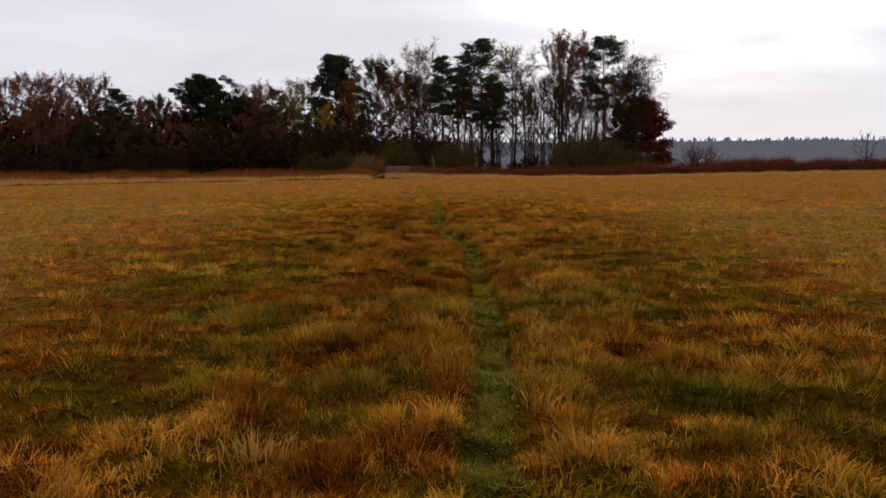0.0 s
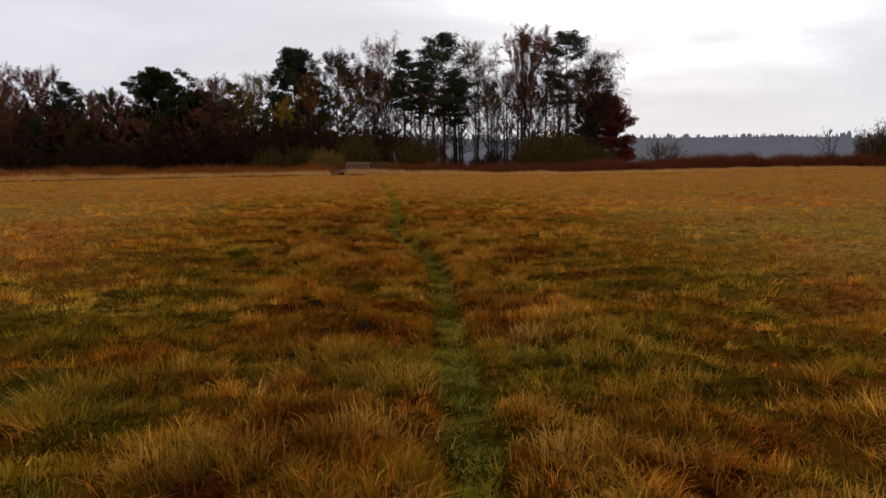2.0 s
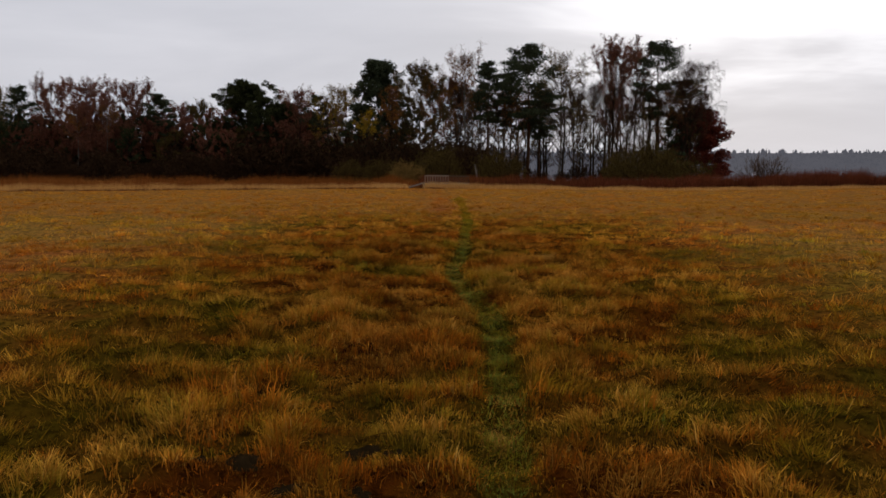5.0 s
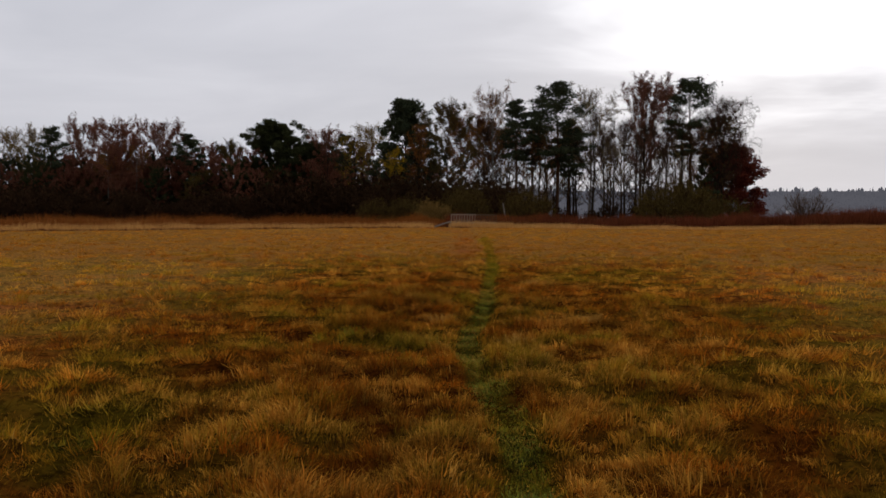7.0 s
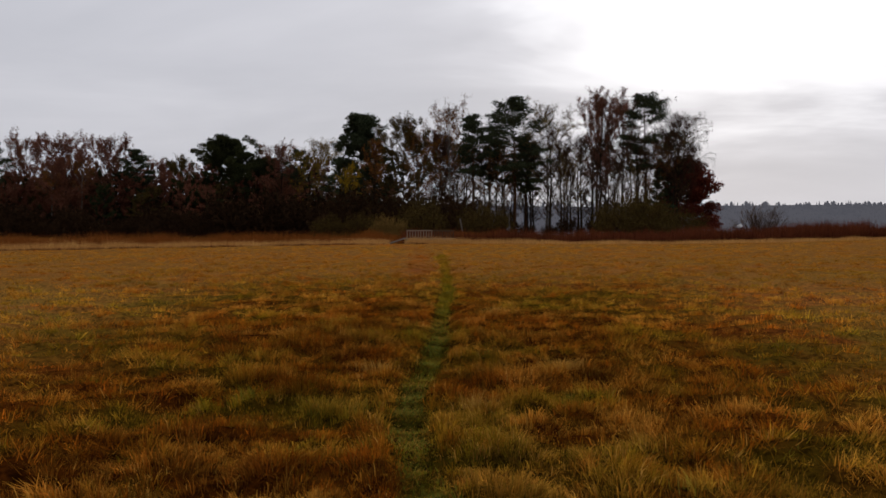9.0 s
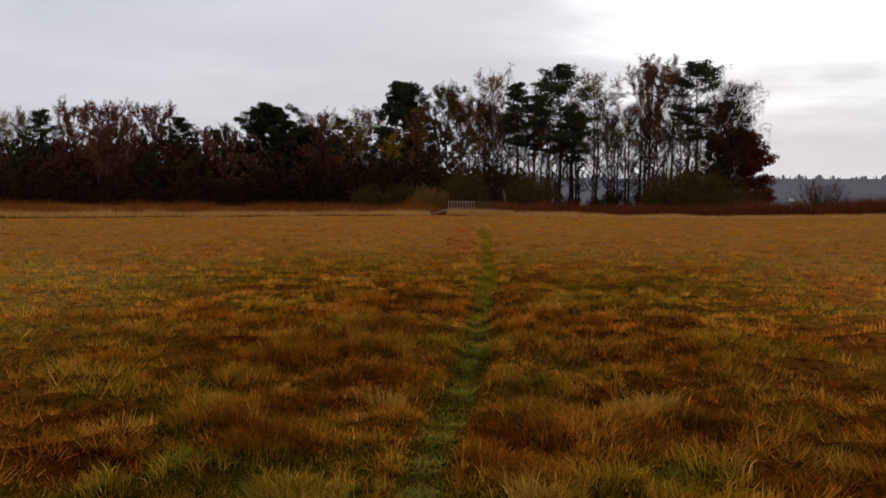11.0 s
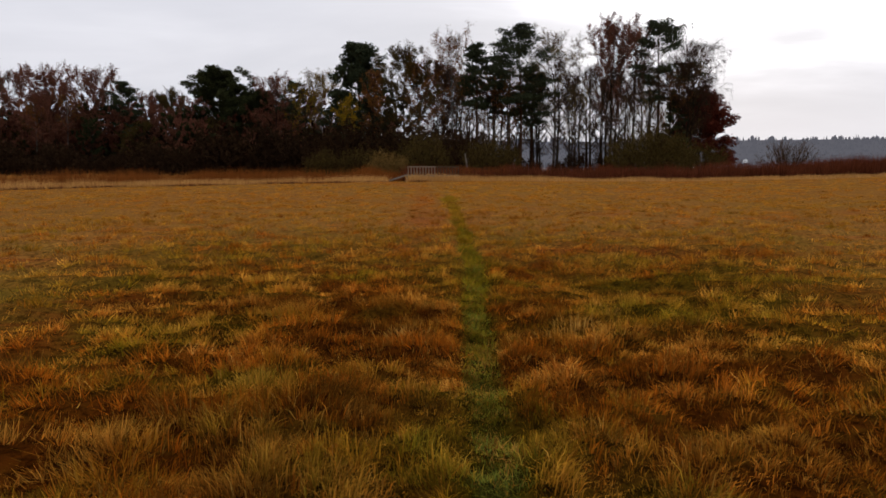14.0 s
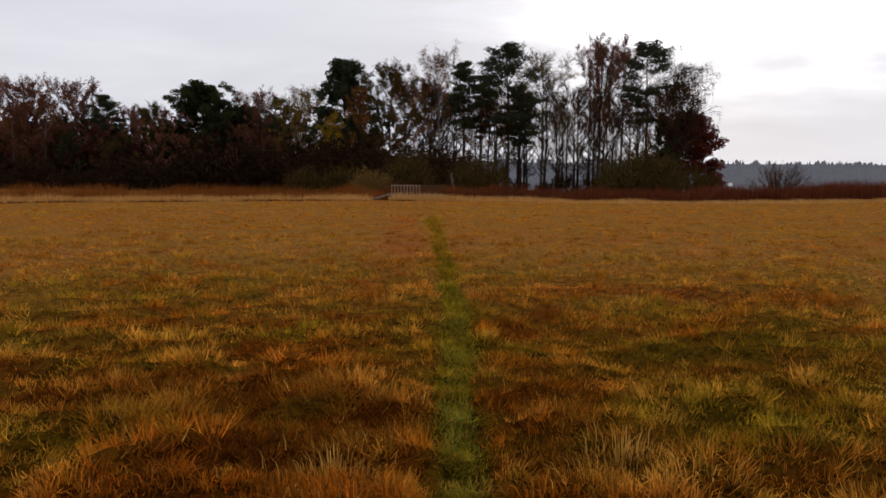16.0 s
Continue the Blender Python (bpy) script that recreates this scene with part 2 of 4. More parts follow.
class Buf:
    """Collects tubes and leaves into one mesh."""

    def __init__(self):
        self.v, self.f = [], []

    def tube(self, pts, radii, n=4):
        base = len(self.v)
        for i, p in enumerate(pts):
            d = (pts[min(i + 1, len(pts) - 1)] - pts[max(i - 1, 0)]).normalized()
            a = d.orthogonal().normalized()
            b = d.cross(a)
            for s in range(n):
                w = 2 * math.pi * s / n
                self.v.append(p + (a * math.cos(w) + b * math.sin(w)) * radii[i])
        for i in range(len(pts) - 1):
            for s in range(n):
                q, r = base + i * n + s, base + i * n + (s + 1) % n
                self.f.append((q, r, r + n, q + n))

    def spike(self, p, q, r):
        """A three-sided twig that runs to a point."""
        d = (q - p).normalized()
        a = d.orthogonal().normalized() * r
        b = d.cross(a)
        base = len(self.v)
        self.v += [p + a, p - a * 0.5 + b * 0.87, p - a * 0.5 - b * 0.87, q]
        self.f += [(base, base + 1, base + 3), (base + 1, base + 2, base + 3), (base + 2, base, base + 3)]

    def mesh(self, name, mat, smooth=False):
        me = bpy.data.meshes.new(name)
        me.from_pydata(self.v, [], self.f)
        me.materials.append(mat)
        if smooth:
            me.polygons.foreach_set("use_smooth", [True] * len(me.polygons))
        me.update()
        return me


def leaves(name, centres, rng, size, mat, spread, flat=1.0, long=1.0, thin=0.55, upright=0.0):
    """Pointed leaf sprays round the given centres, in one mesh."""
    c = np.asarray(centres, float)
    n = len(c)
    c = c + rng.normal(0, 1, (n, 3)) * np.array([spread, spread, spread * flat])
    a = rng.normal(0, 1, (n, 3))
    a[:, 2] += upright
    a /= np.linalg.norm(a, axis=1)[:, None]
    b = np.cross(a, rng.normal(0, 1, (n, 3)))
    b /= np.linalg.norm(b, axis=1)[:, None] + 1e-9
    s = size * rng.uniform(0.55, 1.3, (n, 1))
    L, W = a * s * long, b * s * thin
    V = np.stack([c - L * 0.5, c + W * 0.5 - L * 0.05, c + L * 0.5, c - W * 0.5 + L * 0.08], 1).reshape(-1, 3)
    F = np.arange(n * 4).reshape(-1, 4)
    return fast_mesh(name, V, F, mat)


def part(name, data, parent, label=""):
    ob = new(name, data)
    ob.parent = parent
    return tagged(ob, label) if label else ob


def vnoise(x, y, cell, seed):
    """Smooth value noise, 0 to 1."""
    table = np.random.RandomState(seed).rand(256, 256)
    x, y = np.asarray(x) / cell, np.asarray(y) / cell
    i, j = np.floor(x).astype(int), np.floor(y).astype(int)
    u, v = x - i, y - j
    u, v = u * u * (3 - 2 * u), v * v * (3 - 2 * v)
    a, b = table[i % 256, j % 256], table[(i + 1) % 256, j % 256]
    c, d = table[i % 256, (j + 1) % 256], table[(i + 1) % 256, (j + 1) % 256]
    return (a * (1 - u) + b * u) * (1 - v) + (c * (1 - u) + d * u) * v


def smooth(a, b, x):
    t = np.clip((x - a) / (b - a), 0, 1)
    return t * t * (3 - 2 * t)


# ---- the lie of the land ----
TRAIL_Y = (-8, 2.2, 3.7, 4.8, 6.1, 8.3, 10.6, 11.9, 13.2, 14.2, 15.9, 17.0, 17.9, 18.9, 20, 21.9, 25, 28.8, 32, 39, 46, 52, 59, 66, 76, 86, 91.5)
TRAIL_X = (0.0, 0.14, 0.24, 0.34, 0.37, 0.46, 0.55, 0.58, 0.52, 0.42, 0.18, 0.0, 0.0, 0.04, 0.12, 0.10, 0.08, 0.15, 0.05, -0.12, -0.36, -0.65, -0.9, -1.15, -2.6, -5.2, -6.9)


def trail(x, y):
    """Signed distance from the trodden trail's middle."""
    wob = (vnoise(y, y * 0, 0.9, 5) - 0.5) * 0.10
    return x - np.interp(y, TRAIL_Y, TRAIL_X) - wob


def edge_y(x):
    """Where the mown meadow ends and the reeds begin."""
    return np.interp(x, (-160, -60, -36, -24, -10, 3, 20, 35, 54, 90, 200), (38, 50, 64, 77, 89.5, 92.5, 89, 93, 106, 112, 115))


# patches of the meadow: middle and half widths
GREEN = ((2.2, 7.8, 0.84, 0.71), (-0.54, 3.6, 0.32, 0.35), (-0.28, 3.2, 0.16, 0.21), (-2.4, 6.5, 0.46, 0.38), (-2.6, 9.6, 0.88, 0.64), (0.94, 4.6, 0.18, 0.33), (1.6, 3.5, 0.23, 0.25),
         (-2.1, 6.4, 0.32, 0.31), (-0.19, 6.2, 0.17, 0.22), (-2.5, 9.4, 0.69, 0.49), (2.0, 6.5, 0.32, 0.38), (-1.45, 5.8, 0.21, 0.23), (2.0, 4.9, 0.14, 0.23), (1.09, 7.2, 0.41, 0.42),
         (-3.6, 16.3, 0.57, 0.53), (-0.91, 14.2, 0.29, 0.45), (-2.2, 13.1, 0.23, 0.32), (1.27, 14.5, 0.31, 0.45), (2.4, 15.6, 0.32, 0.53), (-0.59, 17.5, 0.36, 0.36), (-1.36, 13.1, 0.2, 0.2))
LUSH = ((-0.83, 18.8, 0.22, 0.17), (-2.2, 19.6, 0.18, 0.23), (-0.73, 21.5, 0.26, 0.29), (0.74, 19.8, 0.29, 0.25), (1.13, 20.6, 0.22, 0.21), (1.37, 23.7, 0.32, 0.4), (-2.2, 24.5, 0.28, 0.25),
        (-0.41, 22.5, 0.19, 0.33), (-0.67, 21.6, 0.15, 0.18), (-0.98, 23.1, 0.25, 0.25), (1.19, 23.9, 0.18, 0.23), (-2.4, 25.0, 0.31, 0.38), (0.82, 26.8, 0.13, 0.22), (2.1, 25.9, 0.36, 0.41),
        (-0.83, 23.2, 0.18, 0.26), (-1.46, 17.6, 0.15, 0.19), (-0.87, 18.6, 0.2, 0.22), (1.5, 17.8, 0.22, 0.22), (-2.0, 19.5, 0.36, 0.31))
RUSTY = ((-1.04, 4.4, 0.21, 0.31), (-0.14, 4.3, 0.24, 0.3), (0.94, 8.5, 0.29, 0.64), (-0.65, 11.6, 0.53, 0.93), (0.52, 3.0, 0.15, 0.25), (-0.15, 2.8, 0.19, 0.22), (2.0, 4.1, 0.3, 0.22), (-0.77, 5.6, 0.27, 0.4),
         (-0.02, 5.2, 0.18, 0.27), (-0.58, 5.4, 0.22, 0.3), (1.37, 6.4, 0.25, 0.42), (1.24, 5.0, 0.17, 0.31), (-1.27, 5.2, 0.24, 0.31), (2.6, 6.7, 0.34, 0.35), (-3.4, 10.9, 0.95, 0.55), (-1.28, 8.3, 0.34, 0.36),
         (-0.8, 15.9, 0.54, 0.71), (-2.0, 15.1, 0.39, 0.45), (0.98, 13.5, 0.22, 0.44), (2.0, 13.6, 0.32, 0.52), (2.2, 16.9, 0.51, 0.47), (-0.48, 13.1, 0.17, 0.24), (0.59, 14.8, 0.14, 0.49))
FOXY = ((-0.49, 19.6, 0.27, 0.36), (-0.24, 23.4, 0.2, 0.74), (-1.02, 22.4, 0.25, 0.56), (1.06, 21.4, 0.26, 0.46), (0.32, 18.9, 0.15, 0.25), (-2.5, 20.7, 0.3, 0.29), (1.12, 19.6, 0.21, 0.32), (-0.94, 22.2, 0.26, 0.38),
        (0.6, 25.6, 0.27, 0.72), (1.35, 22.2, 0.26, 0.33), (0.64, 22.3, 0.15, 0.36), (-0.42, 25.5, 0.24, 0.4), (0.82, 25.4, 0.25, 0.43), (1.27, 23.2, 0.23, 0.25), (-1.3, 23.8, 0.24, 0.3), (-0.62, 19.2, 0.19, 0.3),
        (0.4, 18.4, 0.19, 0.55), (1.04, 18.3, 0.22, 0.33), (-1.14, 18.1, 0.2, 0.25))
# dark tufts; the last four also paint black shadow round the hollow
DARK = ((-0.48, 5.7, 0.18, 0.18), (1.1, 5.8, 0.08, 0.11), (-0.82, 4.8, 0.14, 0.14), (-0.49, 5.1, 0.2, 0.15), (2.5, 6.3, 0.21, 0.18), (-0.42, 13.9, 0.17, 0.18), (0.03, 13.3, 0.14, 0.16), (-2.7, 14.0, 0.12, 0.15),
        (-1.02, 20.5, 0.15, 0.18), (-0.88, 19.9, 0.12, 0.15), (1.1, 19.3, 0.12, 0.14), (-1.0, 24.6, 0.18, 0.3), (-0.44, 25.2, 0.2, 0.26), (-0.8, 22.2, 0.17, 0.2), (0.17, 23.6, 0.07, 0.21), (-2.2, 4.2, 0.24, 0.23),
        (2.1, 3.2, 0.19, 0.22), (-1.7, 13.8, 0.13, 0.17), (0.82, 25.1, 0.2, 0.19), (1.3, 19.5, 0.2, 0.15), (1.78, 19.4, 0.22, 0.2), (1.0, 19.0, 0.2, 0.15), (1.9, 18.8, 0.25, 0.2))
PALE = ((-1.37, 2.8, 0.12, 0.14), (-1.5, 4.4, 0.14, 0.19), (-0.54, 3.0, 0.09, 0.1), (1.37, 4.8, 0.13, 0.15), (0.78, 5.9, 0.16, 0.35), (-0.85, 6.3, 0.14, 0.21), (0.89, 6.2, 0.17, 0.28), (1.02, 5.4, 0.08, 0.18),
        (1.43, 4.7, 0.13, 0.12), (1.38, 8.4, 0.15, 0.25), (-1.09, 5.4, 0.1, 0.15), (0.68, 15.8, 0.29, 0.4), (0.44, 16.6, 0.18, 0.3), (-0.36, 18.9, 0.13, 0.25), (0.36, 19.7, 0.12, 0.24), (-0.49, 20.4, 0.14, 0.25),
        (0.48, 23.0, 0.16, 0.27), (-0.51, 21.6, 0.13, 0.19), (-0.06, 22.7, 0.11, 0.23), (1.27, 24.2, 0.13, 0.23), (-0.38, 24.8, 0.17, 0.31), (1.21, 24.3, 0.17, 0.25), (0.62, 23.2, 0.15, 0.2))
HOLES = ((1.52, 19.58, 0.25, 0.28), (1.2, 19.5, 0.14, 0.18), (-0.12, 20.85, 0.16, 0.05), (0.06, 15.95, 0.12, 0.05), (0.12, 21.6, 0.1, 0.04), (0.3, 5.1, 0.12, 0.06), (0.33, 6.0, 0.12, 0.05), (0.5, 11.3, 0.1, 0.05))
CLODS = ((-0.26, 9.5, 0.12, 0.10), (-0.1, 9.4, 0.09, 0.08), (-0.79, 9.2, 0.14, 0.10), (-0.54, 8.9, 0.10, 0.08), (-0.3, 8.2, 0.11, 0.08), (-0.62, 8.2, 0.09, 0.07), (-1.01, 9.3, 0.10, 0.08), (-0.47, 8.45, 0.09, 0.07),
         (-0.37, 8.7, 0.11, 0.08), (-0.17, 8.9, 0.09, 0.07), (-0.78, 7.1, 0.09, 0.06), (0.82, 26.85, 0.10, 0.07))

BARED = tuple((a, b - 0.06, c * 1.3, d * 1.9) for a, b, c, d in CLODS)


def blob(x, y, spots):
    s = np.zeros(np.shape(x))
    for cx, cy, rx, ry in spots:
        s = np.maximum(s, np.exp(-((x - cx) / rx) ** 2 - ((y - cy) / ry) ** 2))
    return s


def tone_at(x, y):
    """0 green, 0.45 olive straw, 0.62 ochre, 0.8 and more rust."""
    near = 1 - smooth(5, 30, nearest_view(x, y))
    t = 0.595 + 0.06 * smooth(9, 5, y) - 0.06 * smooth(10, 14, y) * smooth(27, 22, y)
    t = t + 0.28 * (vnoise(x, y, 1.2, 11) - 0.5) + 0.36 * (vnoise(x * 0.7, y, 0.45, 12) - 0.5) + near * 0.40 * (vnoise(x * 0.8, y, 0.17, 14) - 0.5) + 0.32 * (vnoise(x * 0.5, y, 6.0, 13) - 0.5)
    # random dark-rust patches stand in for shaded gaps between tufts
    dark = 1.0 * smooth(0.66, 0.82, vnoise(x * 0.6, y, 0.36, 18)) + 0.8 * smooth(0.66, 0.86, vnoise(x * 0.45, y, 1.1, 19))
    fresh = smooth(0.54, 0.74, vnoise(x * 0.55, y, 0.8, 20))
    green = np.maximum(blob(x, y, GREEN), blob(x, y, LUSH))
    t = t - 0.26 * green + 0.22 * np.maximum(blob(x, y, RUSTY), blob(x, y, FOXY)) + 0.30 * blob(x, y, DARK) + (0.16 * dark - 0.20 * fresh) * near
    d = trail(x, y)
    side = np.exp(-((d + 0.9 + 0.004 * y) / (0.42 + 0.004 * y)) ** 2)
    t = t + side * (0.05 + 0.16 * smooth(15, 50, y))
    t = np.maximum(t, 0.34 - 0.22 * np.maximum(green, smooth(0.70, 0.9, vnoise(x, y, 0.7, 16))))
    far = smooth(17, 50, y)
    t = t * (1 - 0.72 * far) + 0.72 * far * (0.645 + 0.09 * side)
    on = np.exp(-(d / (0.150 - 0.03 * smooth(22, 45, y))) ** 4) * (1 - 0.8 * smooth(45, 80, y))
    grn = 0.06 + 0.32 * vnoise(x, y, 0.45, 15) + 0.30 * smooth(30, 70, y)
    return np.clip(t * (1 - on) + grn * on, 0.02, 0.93)


def val_at(x, y):
    """Brightness put into the grass of a spot: own tone and painted shade."""
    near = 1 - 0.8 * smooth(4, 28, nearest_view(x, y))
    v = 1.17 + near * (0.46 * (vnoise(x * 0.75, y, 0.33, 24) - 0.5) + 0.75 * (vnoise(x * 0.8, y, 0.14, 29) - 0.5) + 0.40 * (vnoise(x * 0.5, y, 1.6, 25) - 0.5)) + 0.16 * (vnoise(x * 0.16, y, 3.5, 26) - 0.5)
    # bands along y paint in the shade seen when looking steeply down
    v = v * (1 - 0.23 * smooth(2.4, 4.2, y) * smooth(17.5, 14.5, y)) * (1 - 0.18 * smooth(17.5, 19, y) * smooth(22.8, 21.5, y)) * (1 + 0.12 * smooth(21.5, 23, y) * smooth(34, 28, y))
    # grass seen only from afar is lightened, as at a grazing view
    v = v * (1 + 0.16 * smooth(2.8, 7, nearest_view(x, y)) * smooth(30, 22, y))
    # dark dashes further out, painted for gaps in the grass
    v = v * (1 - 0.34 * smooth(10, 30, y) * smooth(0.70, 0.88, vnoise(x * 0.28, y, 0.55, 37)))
    d = trail(x, y)
    side = np.exp(-((d + 0.9 + 0.004 * y) / (0.40 + 0.004 * y)) ** 2) + 0.5 * np.exp(-((d - 0.55) / 0.3) ** 2)
    v = v * (1 - 0.26 * side * smooth(0.3, 0.62, vnoise(x, y * 0.6, 0.6, 27)))
    return np.clip(v * (1 - 0.55 * blob(x, y, DARK)) * (1 + 0.3 * blob(x, y, PALE)), 0.25, 1.7)


def height_at(x, y):
    x, y = np.asarray(x, float), np.asarray(y, float)
    z = 0.24 * smooth(12, 50, x) * smooth(60, 105, y)
    near = 1 - smooth(60, 130, y)
    z = z + near * (0.085 * (smooth(0.2, 0.8, vnoise(x * 0.8, y, 0.27, 21)) - 0.5) * (1 - 0.5 * smooth(8, 30, y - 20)) + 0.07 * (vnoise(x, y, 1.7, 22) - 0.5) + 0.05 * (vnoise(x, y, 5.0, 23) - 0.5))
    z = z - 0.07 * np.exp(-(trail(x, y) / 0.17) ** 4) * (1 - smooth(40, 80, y)) - 0.20 * blob(x, y, HOLES)
    lake = smooth(205, 225, y) * smooth(-45, -25, x)
    return z - 1.6 * lake - 0.02


def z_at(x, y):
    return float(height_at(np.array([x]), np.array([y]))[0])


def axis(lo, hi, fine_lo, fine_hi, step, grow):
    """Grid lines, fine in the middle and ever coarser outwards."""
    out = list(np.arange(fine_lo, fine_hi, step))
    s, p = step, out[-1]
    while p < hi:
        s *= grow
        p += s
        out.append(p)
    s, p, low = step, out[0], []
    while p > lo:
        s *= grow
        p -= s
        low.append(p)
    return np.array(low[::-1] + out)


def nearest_view(x, y):
    """How near a spot of the meadow comes into sight from the trail."""
    return np.maximum(np.maximum(2.6, np.abs(x) * 1.6), np.where(y > 23.9, (y - 20.4) * 0.75, 2.6))


def build_ground():
    gx, gy = axis(-3500, 3500, -2.6, 2.6, 0.12, 1.11), axis(-900, 4200, 1.2, 29.5, 0.14, 1.12)
    X, Y = np.meshgrid(gx, gy)
    Z = height_at(X, Y)
    V = np.stack([X, Y, Z], -1).reshape(-1, 3)
    nx = len(gx)
    i = (np.arange(len(gy) - 1)[:, None] * nx + np.arange(nx - 1)[None]).ravel()
    F = np.stack([i, i + 1, i + nx + 1, i + nx], 1)
    # low values near the trail paint in the shade under dense blades
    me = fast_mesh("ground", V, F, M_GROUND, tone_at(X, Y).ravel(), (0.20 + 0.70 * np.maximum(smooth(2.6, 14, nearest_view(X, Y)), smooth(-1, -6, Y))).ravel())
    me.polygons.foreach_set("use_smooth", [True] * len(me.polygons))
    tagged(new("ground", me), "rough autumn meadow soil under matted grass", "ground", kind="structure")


build_ground()


# ---- meadow grass ----
def blades(x, y, z, h, w, az, lean, tone, simple=False):
    """Tapered blades: bent, of three triangles, or straight, of one."""
    n = len(x)
    dx, dy = np.cos(az), np.sin(az)
    tw = az * 7.3                                   # the blade's own twist
    px, py = np.cos(tw) * w * 0.5, np.sin(tw) * w * 0.5
    l1, l2 = lean * h * 0.28, lean * h
    zt = h * np.sqrt(np.clip(1 - 0.55 * lean ** 2, 0.10, 1))
    k = 3 if simple else 5
    P = np.zeros((n, k, 3))
    P[:, 0] = np.stack([x - px, y - py, z - 0.01], 1)
    P[:, 1] = np.stack([x + px, y + py, z - 0.01], 1)
    P[:, k - 1] = np.stack([x + dx * l2, y + dy * l2, z + zt], 1)
    b = np.arange(n)[:, None] * k
    if simple:
        F = b + [0, 1, 2]
    else:
        P[:, 2] = np.stack([x + dx * l1 + px * 0.8, y + dy * l1 + py * 0.8, z + zt * 0.62], 1)
        P[:, 3] = np.stack([x + dx * l1 - px * 0.8, y + dy * l1 - py * 0.8, z + zt * 0.62], 1)
        F = np.concatenate([b + [0, 1, 2], b + [0, 2, 3], b + [3, 2, 4]], 1).reshape(-1, 3)
    return P.reshape(-1, 3), F, np.repeat(tone, k)


def build_grass():
    rs = np.random.RandomState(3)
    cx, cy = np.meshgrid(np.arange(-66, 66) + 0.5, np.arange(-4, 106) + 0.5)
    cx, cy = cx.ravel(), cy.ravel()
    keep = (np.abs(cx) < np.maximum(0.66 * (cy + 1.2) + 2.5, 2.4)) & (cy < edge_y(cx) + 1)
    cx, cy = cx[keep], cy[keep]
    d = nearest_view(cx, cy)
    per = 26
    want = 2500 * (2.6 / d) ** 1.5 / per * (1 + 0.35 * (np.abs(cx - 0.2) < 1))
    cnt = rs.poisson(want)
    tx = np.repeat(cx, cnt) + rs.uniform(-0.5, 0.5, cnt.sum())
    ty = np.repeat(cy, cnt) + rs.uniform(-0.5, 0.5, cnt.sum())
    td = nearest_view(tx, ty)
    off = trail(tx, ty)
    # tufts: a middle, a size, a way they are lodged and a colour of their own
    mound = smooth(0.25, 0.8, vnoise(tx * 0.8, ty, 0.27, 21))
    pale = blob(tx, ty, PALE)
    size = rs.uniform(0.6, 1.3, len(tx)) * (0.46 + 0.88 * mound) * (0.65 + 0.7 * vnoise(tx, ty, 1.3, 31)) * (1 + 0.35 * pale)
    trod = np.exp(-(off / (0.150 + 0.07 * vnoise(ty, ty * 0, 0.55, 65))) ** 6) * (1 - smooth(35, 75, ty))
    rim = np.exp(-((np.abs(off) - 0.33) / 0.12) ** 2) * (1 - smooth(30, 60, ty))
    size = size * (1 + 0.12 * rim) * (1 - 0.86 * trod) * np.clip(1 - 1.1 * np.maximum(blob(tx, ty, HOLES), blob(tx, ty, BARED)), 0.06, 1)
    # lodged blades lie down the sides of their mound
    bump = lambda a, b: vnoise(a * 0.8, b, 0.27, 21)
    comb = np.arctan2(bump(tx, ty - 0.04) - bump(tx, ty + 0.04), bump(tx - 0.04, ty) - bump(tx + 0.04, ty)) + rs.normal(0, 0.5, len(tx))
    calm = smooth(4, 25, td)
    tuft_straw = rs.rand(len(tx)) < 0.04 + 0.14 * smooth(0.62, 0.85, vnoise(tx, ty, 0.9, 33)) + 0.6 * pale
    tuft_tone = tone_at(tx, ty) + rs.normal(0.0, 0.10, len(tx)) * (1 - 0.75 * calm)
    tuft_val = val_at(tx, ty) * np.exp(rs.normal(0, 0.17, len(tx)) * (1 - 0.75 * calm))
    k = np.repeat(np.arange(len(tx)), per)
    n = len(k)
    scale = (td[k] / 2.6) ** 0.5
    r = np.abs(rs.normal(0, 0.045, n)) * np.minimum(scale, 4) * (1 + trod[k])
    az = rs.uniform(0, 2 * math.pi, n)
    x, y = tx[k] + np.cos(az) * r, ty[k] + np.sin(az) * r
    h = np.minimum(0.15, 0.100 * size[k] * rs.uniform(0.5, 1.25, n)) * (1 - 0.35 * calm[k])
    w = 0.0044 * rs.uniform(0.6, 1.5, n) * scale ** 1.5 * (1 + 0.35 * smooth(10, 30, td[k]))
    lean_az = np.where(rs.rand(n) < 0.33, az, comb[k] + rs.normal(0, 0.5, n))
    lean = np.clip(np.abs(rs.normal(0.80, 0.34, n)) + 0.3 * trod[k], 0.05, 1.33)
    tone = np.clip(tuft_tone[k] + rs.normal(0, 0.06, n) * (1 - 0.7 * calm[k]), 0.0, 0.935)
    straw = (rs.rand(n) < 0.05) | (tuft_straw[k] & (rs.rand(n) < 0.45))
    straw &= (trod[k] < 0.5) & (td[k] < 4.5)
    tone = np.where(straw, rs.uniform(0.945, 0.998, n), tone)
    # tufts near the trail are set darker than those far out
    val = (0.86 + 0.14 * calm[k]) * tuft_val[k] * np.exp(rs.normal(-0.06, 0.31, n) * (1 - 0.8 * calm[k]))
    bleach = np.clip(0.1 + 2.1 * smooth(0.25, 0.8, vnoise(x * 0.7, y, 0.36, 35)) * (0.3 + 0.8 * vnoise(x * 0.6, y, 1.3, 36)), 0, 1.6)
    bleach = bleach + (0.75 - bleach) * smooth(7, 20, td[k])
    ok = y < edge_y(x) + 0.5
